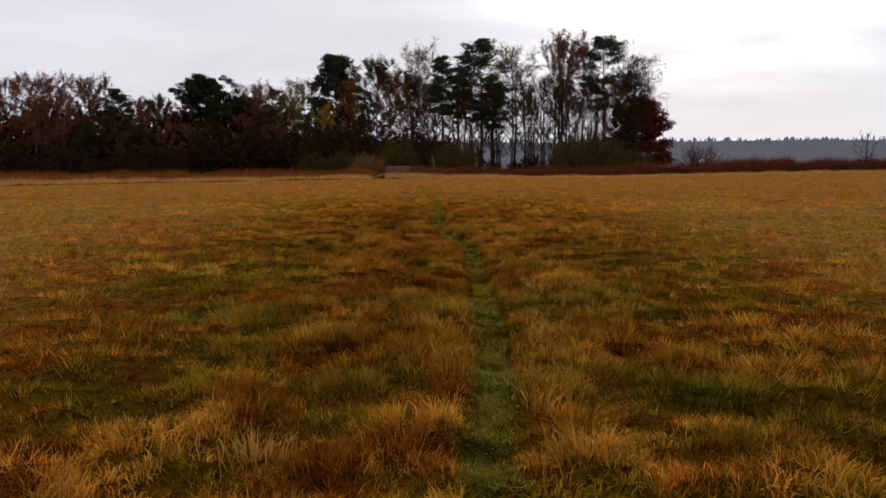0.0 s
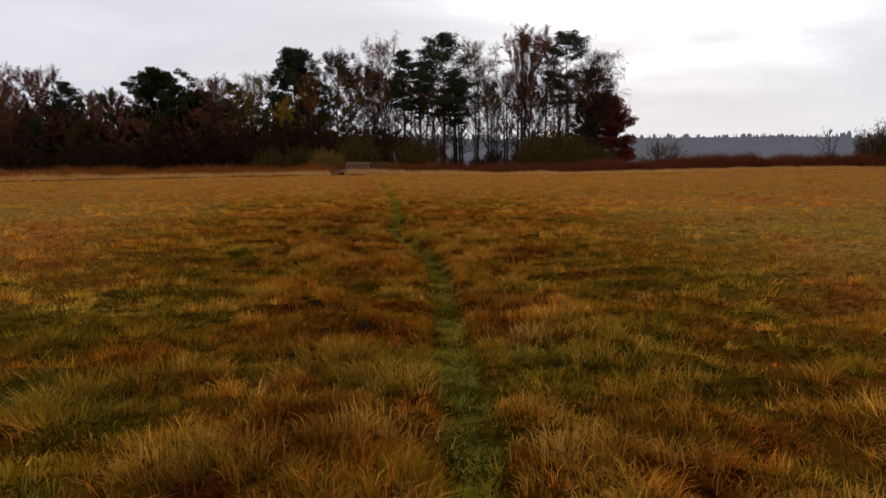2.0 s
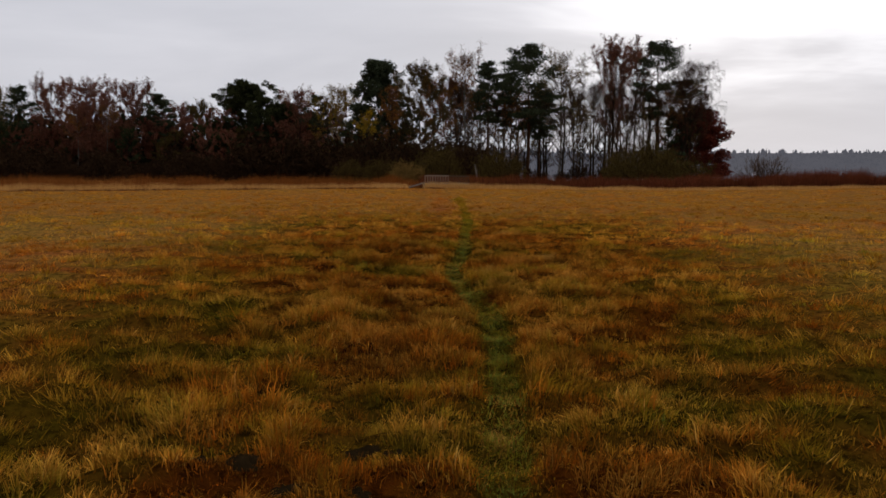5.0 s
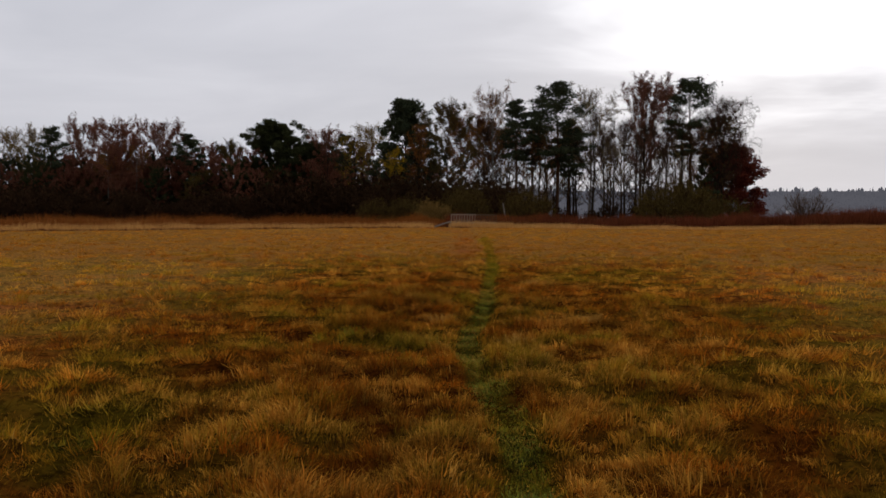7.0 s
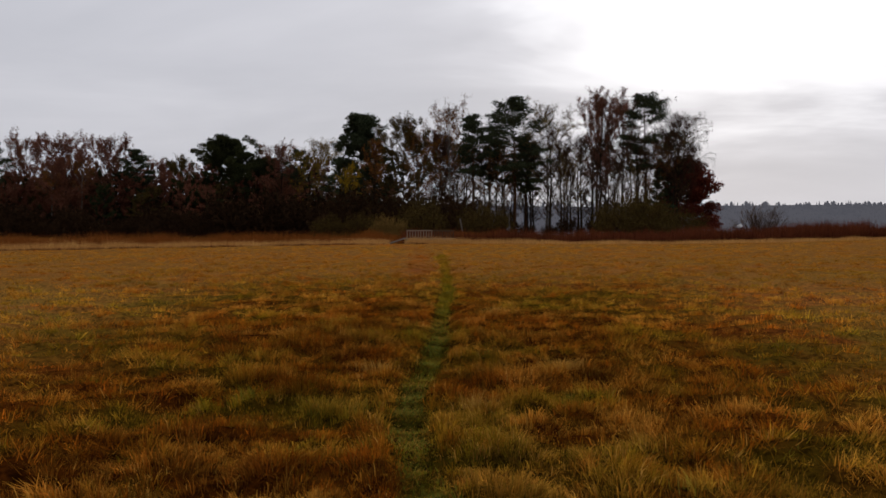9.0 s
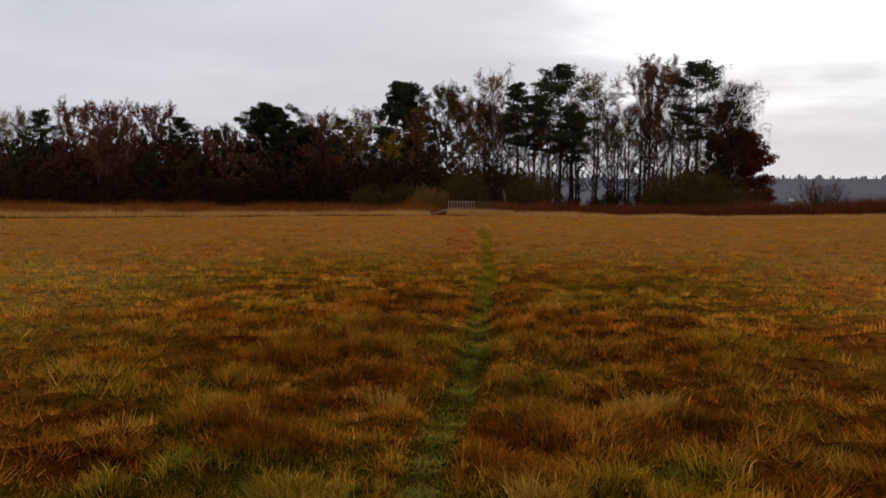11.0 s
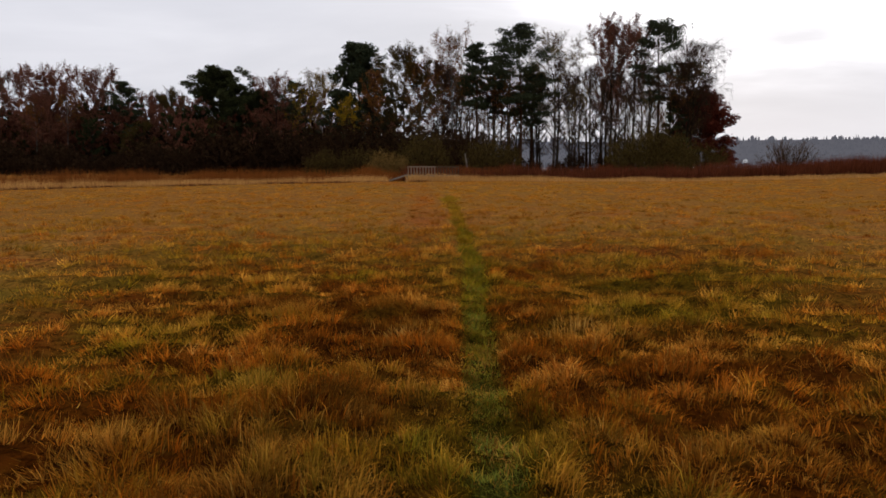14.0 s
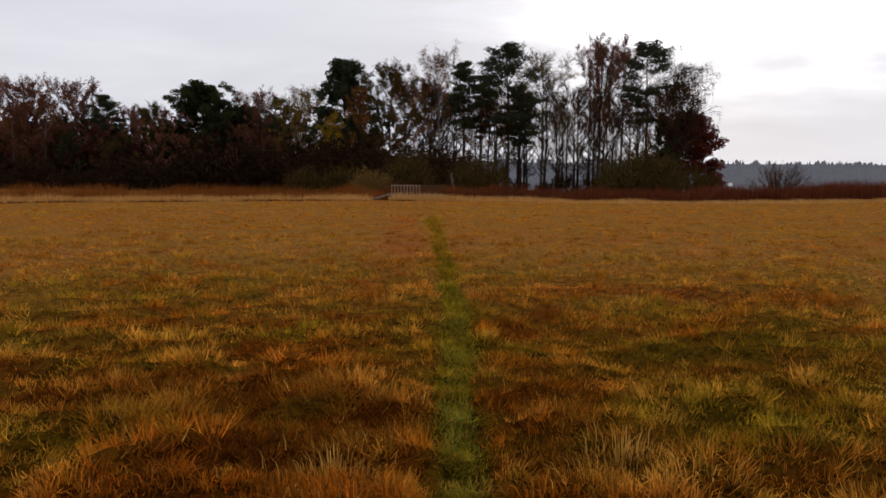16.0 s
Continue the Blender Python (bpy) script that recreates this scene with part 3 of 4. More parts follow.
    for near in (True, False):
        q = ok & ((td[k] < 2.85) == near)
        z = height_at(x[q], y[q])
        V, F, T = blades(x[q], y[q], z, h[q], w[q], lean_az[q], lean[q], tone[q], not near)
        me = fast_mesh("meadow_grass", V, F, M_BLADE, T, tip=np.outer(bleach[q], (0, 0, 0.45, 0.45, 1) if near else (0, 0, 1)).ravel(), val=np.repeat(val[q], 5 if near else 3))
        tagged(new("meadow_grass", me), "tussocky autumn meadow grass in rust, ochre and green" if near else "matted ochre grass of the wide meadow", "grass", kind="stuff")


build_grass()


def trail_turf():
    """Short green turf and flattened straw on the trodden trail."""
    rs = np.random.RandomState(17)
    n = 80000
    y = -2.5 + 55.7 * rs.rand(n) ** 1.5
    w = (0.165 - 0.045 * smooth(22, 45, y)) * (0.75 + 0.45 * vnoise(y, y * 0, 0.55, 65))
    x = np.interp(y, TRAIL_Y, TRAIL_X) + (vnoise(y, y * 0, 0.9, 5) - 0.5) * 0.10 + rs.uniform(-1, 1, n) * w * 0.85
    far = np.maximum(2.6, y - 20.4) / 2.6
    patch = vnoise(x, y, 0.22, 61)
    h = (0.020 + 0.040 * rs.rand(n)) * (0.5 + patch) * np.sqrt(far)
    tone = np.clip(0.0 + 0.22 * vnoise(x, y, 0.5, 62) + 0.28 * smooth(20, 40, y) + rs.normal(0, 0.07, n), 0, 0.9)
    tone = np.where(rs.rand(n) < 0.10 + 0.25 * smooth(0.50, 0.8, vnoise(x, y, 0.8, 63)), rs.uniform(0.94, 0.985, n), tone)
    lean = np.where(rs.rand(n) < 0.4, 1.3, rs.uniform(0.2, 1.1, n))
    V, F, T = blades(x, y, height_at(x, y), h * np.where(lean > 1.2, 1.8, 1.0), 0.0055 * rs.uniform(0.7, 1.4, n) * far ** 0.7, rs.uniform(0, 6.283, n), lean, tone, True)
    tagged(new("trail_turf", fast_mesh("trail_turf", V, F, M_BLADE, T, val=np.repeat((0.38 + 0.42 * patch + 0.60 * smooth(0.25, 0.7, vnoise(x * 0.35, y, 0.13, 64))) * np.exp(rs.normal(0, 0.2, n)), 3))), "short trodden green turf with flattened straw", "grass", kind="stuff")


trail_turf()


def grass_mat():
    """Short and fallen grass that closes the gaps between the tufts."""
    rs = np.random.RandomState(27)
    n = 180000
    y = -3.5 + 32.3 * rs.rand(n)
    x = 0.2 + rs.normal(0, 1.5, n)
    tone = np.clip(tone_at(x, y) + rs.normal(0, 0.07, n), 0, 0.93)
    tone = np.where(rs.rand(n) < 0.06, rs.uniform(0.945, 0.99, n), tone)
    h = (0.022 + 0.05 * rs.rand(n)) * (0.6 + 0.8 * vnoise(x, y, 0.3, 28)) * (1 + 0.2 * np.abs(x)) * np.clip(1 - 1.4 * np.maximum(blob(x, y, HOLES), blob(x, y, CLODS)), 0.1, 1) * (1 - 0.6 * np.exp(-(trail(x, y) / 0.17) ** 6))
    lean = np.where(rs.rand(n) < 0.45, 1.32, rs.uniform(0.3, 1.2, n))
    V, F, T = blades(x, y, height_at(x, y), h, 0.0050 * rs.uniform(0.7, 1.6, n) * (1 + 0.35 * np.abs(x)), rs.uniform(0, 6.283, n), lean, tone, True)
    # value cut to 0.40 in place of shade deep between the tufts
    me = fast_mesh("grass_mat", V, F, M_BLADE, T, tip=np.tile((0, 0, 0.4), n), val=np.repeat(0.40 * val_at(x, y) * np.exp(rs.normal(0, 0.2, n)), 3))
    tagged(new("grass_mat", me), "short fallen grass between the tufts, darkened for the shade there", "grass", kind="stuff")


grass_mat()


M_CLOD_HOLLOW = varied("clod_and_hollow_dark", (0.004, 0.003, 0.0015), (0.018, 0.010, 0.004), 0.9, 30.0, bump=0.03)


# a dark sheet laid into the hollow to make it look black
def dark_hollow(cx, cy, rx, ry, seed):
    rs = np.random.RandomState(seed)
    rim = 0.75 + 0.5 * rs.rand(18)
    V, F = [(cx, cy)], []
    for k in (0.4, 0.75, 1.0):
        V += [(cx + math.cos(a * math.pi / 9) * rx * k * rim[a], cy + math.sin(a * math.pi / 9) * ry * k * rim[a]) for a in range(18)]
    V = np.array(V)
    z = height_at(V[:, 0], V[:, 1]) + 0.02
    z[-18:] -= 0.035
    for a in range(18):
        b = (a + 1) % 18
        F.append((0, 1 + a, 1 + b))
        for q in (1, 19):
            F += [(q + a, q + 18 + a, q + 18 + b), (q + a, q + 18 + b, q + b)]
    me = fast_mesh("dark_hollow", np.column_stack([V, z]), F, M_CLOD_HOLLOW)
    tagged(new("dark_hollow", me), "dark sheet added in a hollow between grass tussocks", "mud hollow", "hollows in the meadow")


for i, (hx, hy, rx, ry) in enumerate(HOLES):
    if rx >= 0.2:
        dark_hollow(hx, hy, rx * 0.95, ry * 0.95, 70 + i)


def peat_clod(cx, cy, rx, ry, seed):
    """A lump of turned-up soil with a broken surface."""
    rs = np.random.RandomState(seed)
    V, F, m = [(cx, cy, 1.0)], [], 14
    for q, k in enumerate((0.3, 0.55, 0.8, 1.0)):
        for a in range(m):
            w = a * 2 * math.pi / m
            g = k * (0.7 + 0.6 * vnoise(math.cos(w) * 3 + seed, math.sin(w) * 3 + q, 1.0, 81))
            V.append((cx + math.cos(w) * rx * g, cy + math.sin(w) * ry * g, (1 - k ** 2) ** 0.5 * rs.uniform(0.35, 1.35)))
    V = np.array(V)
    V[:, 2] = height_at(V[:, 0], V[:, 1]) - 0.03 + V[:, 2] * 0.48 * min(rx, 0.12)
    for a in range(m):
        b = (a + 1) % m
        F.append((0, 1 + a, 1 + b))
        for q in range(3):
            c, e = 1 + q * m + a, 1 + q * m + b
            F += [(c, c + m, e + m), (c, e + m, e)]
    tagged(new("peat_clod", fast_mesh("peat_clod", V, F, M_CLOD_HOLLOW)), "dark turned-up clod of peaty soil in the grass", "soil clod", "clods beside the trail")


for i, (hx, hy, rx, ry) in enumerate(CLODS):
    peat_clod(hx, hy, rx, ry, 90 + i)


def pale_tuft(x, y, n, h, spread, seed, tone=(0.975, 1.0)):
    rs = np.random.RandomState(seed)
    az = rs.uniform(0, 2 * math.pi, n)
    r = np.abs(rs.normal(0, spread, n))
    bx, by = x + np.cos(az) * r * 1.6, y + np.sin(az) * r
    hh = h * rs.uniform(0.5, 1.2, n)
    V, F, T = blades(bx, by, height_at(bx, by), hh, np.full(n, 0.0052), az, rs.uniform(0.1, 1.0, n), rs.uniform(tone[0], tone[1], n))
    me = fast_mesh("grass_tussock", V, F, M_BLADE, T)
    tagged(new("grass_tussock", me), "bleached straw-coloured grass tussock beside a dark hollow", "grass tussock", "pale tussocks in the meadow", "stuff")


for tx, ty, n, h, sp in ((1.50, 19.2, 420, 0.17, 0.085), (-0.43, 19.15, 150, 0.13, 0.10), (-0.55, 24.3, 120, 0.13, 0.12), (0.95, 24.4, 120, 0.14, 0.13),
                         (0.75, 5.1, 110, 0.14, 0.10), (1.05, 7.5, 150, 0.15, 0.12), (-0.15, 5.45, 110, 0.13, 0.14), (-1.05, 2.7, 120, 0.14, 0.1), (0.55, 17.3, 90, 0.15, 0.08)):
    pale_tuft(tx, ty, n, h, sp, int(abs(tx * 100 + ty * 10)))


# ---- reeds, sedge and brush along the meadow's edge ----
def strip(name, label, category, mat, n, x0, x1, back0, back1, h, w, seed, hfun=None, lean=0.4, gap=True):
    rs = np.random.RandomState(seed)
    x = rs.uniform(x0, x1, n)
    y = edge_y(x) + rs.uniform(back0, back1, n) + (vnoise(x, x * 0, 3.0, seed) - 0.5) * 1.6
    hh = h * rs.uniform(0.55, 1.15, n) * (0.65 + 0.7 * vnoise(x, y, 2.4, seed + 1))
    if hfun is not None:
        hh = hh * hfun(x)
    clear = ~(gap & (x > -7.2) & (x < -3.6) & (y < 94.2) & (rs.rand(n) < np.where(x < -5.4, 1.0, 0.25)))
    x, y, hh = x[clear], y[clear], hh[clear]
    n = len(x)
    V, F, T = blades(x, y, height_at(x, y), hh, w * rs.uniform(0.6, 1.5, n), rs.uniform(0, 6.283, n), np.abs(rs.normal(0, lean, n)), np.zeros(n), True)
    tagged(new(name, fast_mesh(name, V, F, mat)), label, category, kind="stuff")


strip("reed_strip", "straw-coloured dry reeds along the meadow edge", "reeds", M_REED, 60000, -100, 90, -0.3, 4.0, 0.60, 0.034, 41, lambda x: 1.0 - 0.25 * smooth(-3, 12, x))
strip("reed_strip", "straw-coloured reeds in front of the footbridge", "reeds", M_REED, 1500, -5.1, 1.5, 0.5, 1.8, 0.70, 0.034, 48, gap=False)
# dark blades added to draw the shadow line under the reeds
strip("shadow_fringe", "low dark blades added as a shadow line below the reeds", "sedge", M_HEATH, 5000, -70, -3, -1.0, -0.3, 0.22, 0.05, 47)
strip("sedge_strip", "rust-red sedge behind the dry reeds", "sedge", M_RUST, 46000, -110, 5, 3.2, 10.0, 1.22, 0.045, 42)
strip("heath_brush", "dark red-brown leafless brush along the shore", "brush", M_HEATH, 56000, -6, 105, 2.5, 12.0, 1.65, 0.08, 43, lambda x: 0.85 + 0.45 * smooth(20, 60, x), 0.5)


# ---- trees ----
def vec(az, el):
    return Vector((math.cos(az) * math.cos(el), math.sin(az) * math.cos(el), math.sin(el)))


def thing(name, label, category, group=""):
    ob = new(name)
    ob.empty_display_size = 0.3
    return tagged(ob, label, category, group)


def set_at(ob, x, y, turn=0.0, s=1.0, sz=None):
    ob.matrix_basis = Matrix.LocRotScale((x, y, z_at(x, y) - 0.05), Euler((0, 0, turn)), (s, s, sz or s))
    return ob


def trunk_line(h, rng, wander, n=8):
    pts, p = [], Vector((0, 0, -0.1))
    for i in range(n + 1):
        pts.append(Vector((p.x, p.y, h * i / n - (0.1 if i == 0 else 0))))
        p += Vector((rng.uniform(-1, 1), rng.uniform(-1, 1), 0)) * wander
    return pts


def along(pts, f):
    k = min(max(f, 0), 0.9999) * (len(pts) - 1)
    i = int(k)
    return pts[i].lerp(pts[i + 1], k - i)


def broadleaf(name, label, category, h, w, base, seed, bark, twig, leafmat=None, nleaf=0, leaf=0.34, limbs=26, subs=6, twigs=4, droop=0.0, rise=(25, 68), peak=0.45, group="", r0=0.0098, ramules=2, dash=False):
    """A broad-leaved tree: tapered trunk, limbs, branches, twigs and what leaves are left."""
    rng, rs = random.Random(seed), np.random.RandomState(seed)
    tree = thing(name, label, category, group)
    wood, fine, tips, heft = Buf(), Buf(), [], []
    h *= 0.915
    line = trunk_line(h * 0.95, rng, h * 0.010)
    R = h * r0 * 1.1
    wood.tube(line, [R * (1.25 if i == 0 else 1 - 0.90 * i / 8) for i in range(9)], 7)
    for i in range(limbs):
        u = (i + rng.random()) / limbs
        f = base + (0.97 - base) * u
        p = along(line, f)
        env = (math.sin(math.pi * min(1, max(0.02, (0.10 + 0.86 * u) ** (0.69 / -math.log(peak)))))) ** 0.65
        el = radians(rise[0] + (rise[1] - rise[0]) * u + rng.uniform(-12, 12))
        L = max(0.8, env * w * 0.6 * rng.uniform(0.7, 1.15) / max(0.45, math.cos(el)))
        L = max(0.5, min(L, h * 0.42, (h * 1.0 - p.z) / max(0.2, math.sin(el))))
        az = i * 2.4 + rng.uniform(-0.5, 0.5)
        pts, q, e = [p.copy()], p.copy(), el
        for s in range(4):
            q = q + vec(az + rng.uniform(-0.25, 0.25), e) * L / 4
            e += rng.uniform(-0.12, 0.18) - droop * 0.30
            pts.append(q.copy())
        r = R * (1 - 0.85 * f) * 0.55
        wood.tube(pts, [r, r * 0.8, r * 0.6, r * 0.42, r * 0.2], 4)
        for j in range(subs):
            t = 0.25 + 0.75 * (j + rng.random()) / subs
            b = along(pts, t)
            d = vec(az + rng.uniform(-1.1, 1.1), e + rng.uniform(-0.5, 0.6) - droop * 0.5)
            l2 = L * rng.uniform(0.22, 0.42)
            m = b + d * l2 * 0.5
            d2 = (d + Vector((rng.uniform(-0.35, 0.35), rng.uniform(-0.35, 0.35), 0.25 - droop * 1.0))).normalized()
            c = m + d2 * l2 * 0.5
            wood.tube([b, m, c], [r * 0.35, r * 0.24, r * 0.1], 3)
            for k in range(twigs):
                s0 = along([b, m, c], 0.2 + 0.8 * (k + rng.random()) / twigs)
                dt = (d2 + Vector((rng.uniform(-0.8, 0.8), rng.uniform(-0.8, 0.8), rng.uniform(-0.5, 0.6) - droop * 1.3))).normalized()
                l3 = rng.uniform(0.6, 1.5) * (h / 26)
                e0 = s0 + dt * l3
                fine.spike(s0, e0, 0.034)
                for _ in range(ramules):
                    mid = s0.lerp(e0, rng.uniform(0.3, 0.9))
                    dd = (dt + Vector((rng.uniform(-0.9, 0.9), rng.uniform(-0.9, 0.9), rng.uniform(-0.6, 0.6) - droop))).normalized()
                    fine.spike(mid, mid + dd * l3 * 0.6, 0.026)
                tips += [tuple(e0), tuple(s0.lerp(e0, 0.5))]
                heft += [L, L]
    if droop > 0.28:
        # hanging shoots
        for q in tips[::2]:
            p, n = Vector(q), rng.uniform(1.2, 3.4)
            m = p + Vector((rng.uniform(-0.25, 0.25), rng.uniform(-0.25, 0.25), -n * 0.5))
            fine.spike(p, m, 0.022)
            fine.spike(p.lerp(m, 0.9), m + Vector((rng.uniform(-0.15, 0.15), rng.uniform(-0.15, 0.15), -n * 0.5)), 0.020)
    part("trunk", wood.mesh("trunk", bark, True), tree)
    part("branchwork", fine.mesh("branchwork", twig), tree)["kind"] = "stuff"
    if leafmat and nleaf:
        pick = rs.choice(len(tips), int(nleaf * 2.6), p=np.array(heft) ** 2 / sum(v * v for v in heft))
        part("crown", leaves("crown", np.array(tips)[pick], rs, leaf * 0.84, leafmat, 0.24, 1.0, 2.2 if dash else 1.0, 0.13 if dash else 0.55), tree)["kind"] = "stuff"
    return tree


def conifer(name, label, category, h, w, base, seed, limbs=34, clumps=4, needles=42, shape="pine", bark=None, leafmat=None, group="", bias=0.0):
    """A pine with layered flat sprays high up, a spruce, or a dense leafy dome."""
    rng, rs = random.Random(seed), np.random.RandomState(seed)
    tree = thing(name, label, category, group)
    wood, cs = Buf(), []
    h *= 0.88 if shape == "dome" else 0.945
    line = trunk_line(h * 0.97, rng, h * 0.006)
    R = h * 0.0125
    wood.tube(line, [R * (1.2 if i == 0 else 1 - 0.86 * i / 8) for i in range(9)], 7)
    for i in range(limbs):
        u = (i + rng.random()) / limbs
        f = base + (0.985 - base) * u
        p = along(line, f)
        if shape == "pine":
            env, el = (0.42 + 0.58 * math.sin(math.pi * (0.10 + 0.78 * u))) * rng.uniform(0.45, 1.15), radians(-2 + 44 * u ** 1.5 + rng.uniform(-14, 14))
        elif shape == "spruce":
            env, el = (1.03 - u ** 1.5) * rng.uniform(0.75, 1.12), radians(-14 + 40 * u + rng.uniform(-8, 8))
        else:
            env, el = math.sqrt(max(0.03, 1 - (u * 1.02) ** 2.6)) * rng.uniform(0.7, 1.05), radians(0 + 70 * u + rng.uniform(-10, 10))
        L = max(0.7, env * w * 0.58)
        az = i * 2.4 + rng.uniform(-0.5, 0.5)
        if shape == "pine":
            L = min(min(L, w * 0.80 * (1.15 - u) + 0.6) * (1 + bias * math.cos(az) * (1.1 - u)), 8.0)
        pts, q, e = [p.copy()], p.copy(), el
        for s in range(3):
            q = q + vec(az + rng.uniform(-0.2, 0.2), e) * L / 3
            e += rng.uniform(-0.05, 0.2)
            pts.append(q.copy())
        r = R * (1 - 0.8 * f) * 0.42
        wood.tube(pts, [r, r * 0.75, r * 0.5, r * 0.2], 4)
        for j in range(clumps):
            t = 0.35 + 0.65 * (j + rng.random()) / clumps
            c = along(pts, t) + Vector((rng.uniform(-1, 1), rng.uniform(-1, 1), 0.15)) * L * 0.16
            wood.spike(along(pts, max(0, t - 0.12)), c, 0.03)
            n = int(needles * 1.9 * rng.uniform(0.6, 1.3))
            k = rs.normal(0, 1, (n, 3)) * np.array([0.68, 0.68, 0.22] if shape == "pine" else [0.95, 0.95, 0.60] if shape == "dome" else [0.52, 0.52, 0.22]) * (L / 4.2) ** 0.5 * rng.uniform(0.8, 1.25)
            if shape == "dome":
                k *= (1.4 * rs.rand(n) ** 0.4 / np.linalg.norm(k / (0.95, 0.95, 0.60), axis=1))[:, None]
            cs.append(k + np.array(c))
    for i in range(9):
        p = along(line, rng.uniform(0.2, max(0.25, base)))
        wood.spike(p, p + vec(rng.uniform(0, 6.28), rng.uniform(-0.4, 0.3)) * rng.uniform(0.8, 2.2), 0.045)
    part("trunk", wood.mesh("trunk", bark or M_PINEBARK, True), tree)
    part("crown", leaves("crown", np.concatenate(cs), rs, 0.52 if shape == "dome" else 0.40, leafmat or M_PINE, 0.14, 0.6, 1.25), tree)["kind"] = "stuff"
    return tree


def bush(name, label, h, w, seed, twig, leafmat=None, nleaf=0, stems=34, leaf=0.22, group="", nt=9, nr=3):
    """A many-stemmed bush that fans out from its foot."""
    rng, rs = random.Random(seed), np.random.RandomState(seed)
    ob = thing(name, label, "shrub", group)
    wood, fine, tips = Buf(), Buf(), []
    for i in range(stems):
        az, out = i * 2.4 + rng.uniform(-0.4, 0.4), math.sqrt(rng.random())
        top = Vector((math.cos(az) * out * w * 0.5, math.sin(az) * out * w * 0.5, h * math.sqrt(max(0.08, 1 - 0.80 * out * out)) * rng.uniform(0.72, 1.05)))
        foot = Vector((math.cos(az) * out * w * 0.16, math.sin(az) * out * w * 0.16, -0.1))
        mid = foot.lerp(top, 0.5) + Vector((rng.uniform(-1, 1), rng.uniform(-1, 1), 0.6)) * h * 0.06
        r = h * 0.008
        wood.tube([foot, mid, top], [r, r * 0.65, r * 0.2], 4)
        for j in range(nt):
            s0 = along([foot, mid, top], 0.2 + 0.8 * (j + rng.random()) / nt)
            d = (top - foot).normalized() + Vector((rng.uniform(-0.8, 0.8), rng.uniform(-0.8, 0.8), rng.uniform(-0.1, 0.5)))
            e0 = s0 + d.normalized() * h * rng.uniform(0.12, 0.26)
            fine.spike(s0, e0, 0.018 + h * 0.0016)
            tips += [tuple(e0), tuple(s0.lerp(e0, 0.5))]
            for _ in range(nr):
                m = s0.lerp(e0, rng.uniform(0.2, 0.9))
                dd = (d + Vector((rng.uniform(-1, 1), rng.uniform(-1, 1), rng.uniform(-0.2, 0.7)))).normalized()
                q = m + dd * h * rng.uniform(0.07, 0.15)
                fine.spike(m, q, 0.013 + h * 0.0012)
                tips.append(tuple(q))
    part("stool", wood.mesh("stool", M_BARK, True), ob)
    part("branchwork", fine.mesh("branchwork", twig), ob)["kind"] = "stuff"
    if leafmat and nleaf:
        nleaf, leaf = int(nleaf * 2.0), leaf * 0.66
        n2 = nleaf // 2
        o, a = np.sqrt(rs.rand(n2)), rs.uniform(0, 6.283, n2)
        inner = np.stack([np.cos(a) * o * w * 0.52, np.sin(a) * o * w * 0.52, h * np.sqrt(1 - 0.85 * o * o) * rs.uniform(0.02, 0.95, n2)], 1)
        pick = np.concatenate([np.array(tips)[rs.randint(0, len(tips), nleaf - n2)], inner])
        part("crown", leaves("crown", pick, rs, leaf, leafmat, 0.22 * (h / 4) ** 0.5, 1.0, 1.5, 0.34, 1.0), ob)["kind"] = "stuff"
    return ob


GROVE = "trees of the shore grove"
WOOD = "trees of the wood"
# the grove on the shore
set_at(conifer("pine_tree", "tall dark Scots pine with layered flat crown", "pine tree", 32.3, 18.0, 0.42, 101, 34, 6, 52, group=GROVE), 12.4, 185, 0.3)
set_at(conifer("pine_tree", "tall slim dark pine beside a larger one", "pine tree", 29.0, 8.5, 0.52, 102, 30, 4, 42, group=GROVE), 3.25, 185, 1.3)
set_at(conifer("pine_tree", "dark pine behind the tall pines", "pine tree", 27.4, 8.0, 0.50, 103, 26, 4, 42, group=GROVE), 7.2, 195, 2.0)
set_at(conifer("pine_tree", "dark pine behind the tall pines", "pine tree", 25.0, 9.0, 0.45, 109, 26, 4, 42, group=GROVE), 15.6, 193, 4.0)
set_at(conifer("pine_tree", "tall leaning-crowned pine near the grove's end", "pine tree", 33.4, 18.0, 0.46, 104, 26, 6, 50, group=GROVE, bias=0.45), 41.9, 187, 0.0)
set_at(conifer("spruce_tree", "small dark spruce under taller trees", "spruce tree", 18.5, 7.0, 0.12, 105, 34, 3, 40, "spruce", M_BARK, group=GROVE), 45.2, 186)
set_at(broadleaf("birch_tree", "nearly bare pale birch with straw-coloured leaves", "birch tree", 31.5, 9.5, 0.38, 111, M_BIRCH, M_TWIGPALE, M_STRAWLEAF, 2800, 0.30, 28, 6, 6, 0.25, (35, 74), group=GROVE), 20.0, 190)
set_at(broadleaf("oak_tree", "tall oak holding curled brown leaves", "oak tree", 31.8, 9.6, 0.28, 112, M_BARK, M_TWIG, M_BROWN, 6500, 0.34, 34, 6, 4, 0.0, (45, 78), 0.6, group=GROVE), 31.0, 182)
set_at(broadleaf("oak_tree", "half-bare oak with red-brown leaves at the top", "oak tree", 32.2, 8.5, 0.45, 113, M_BARK, M_TWIG, M_BROWN, 1800, 0.36, 26, 6, 5, 0.0, (40, 76), 0.62, group=GROVE), 37.8, 191)
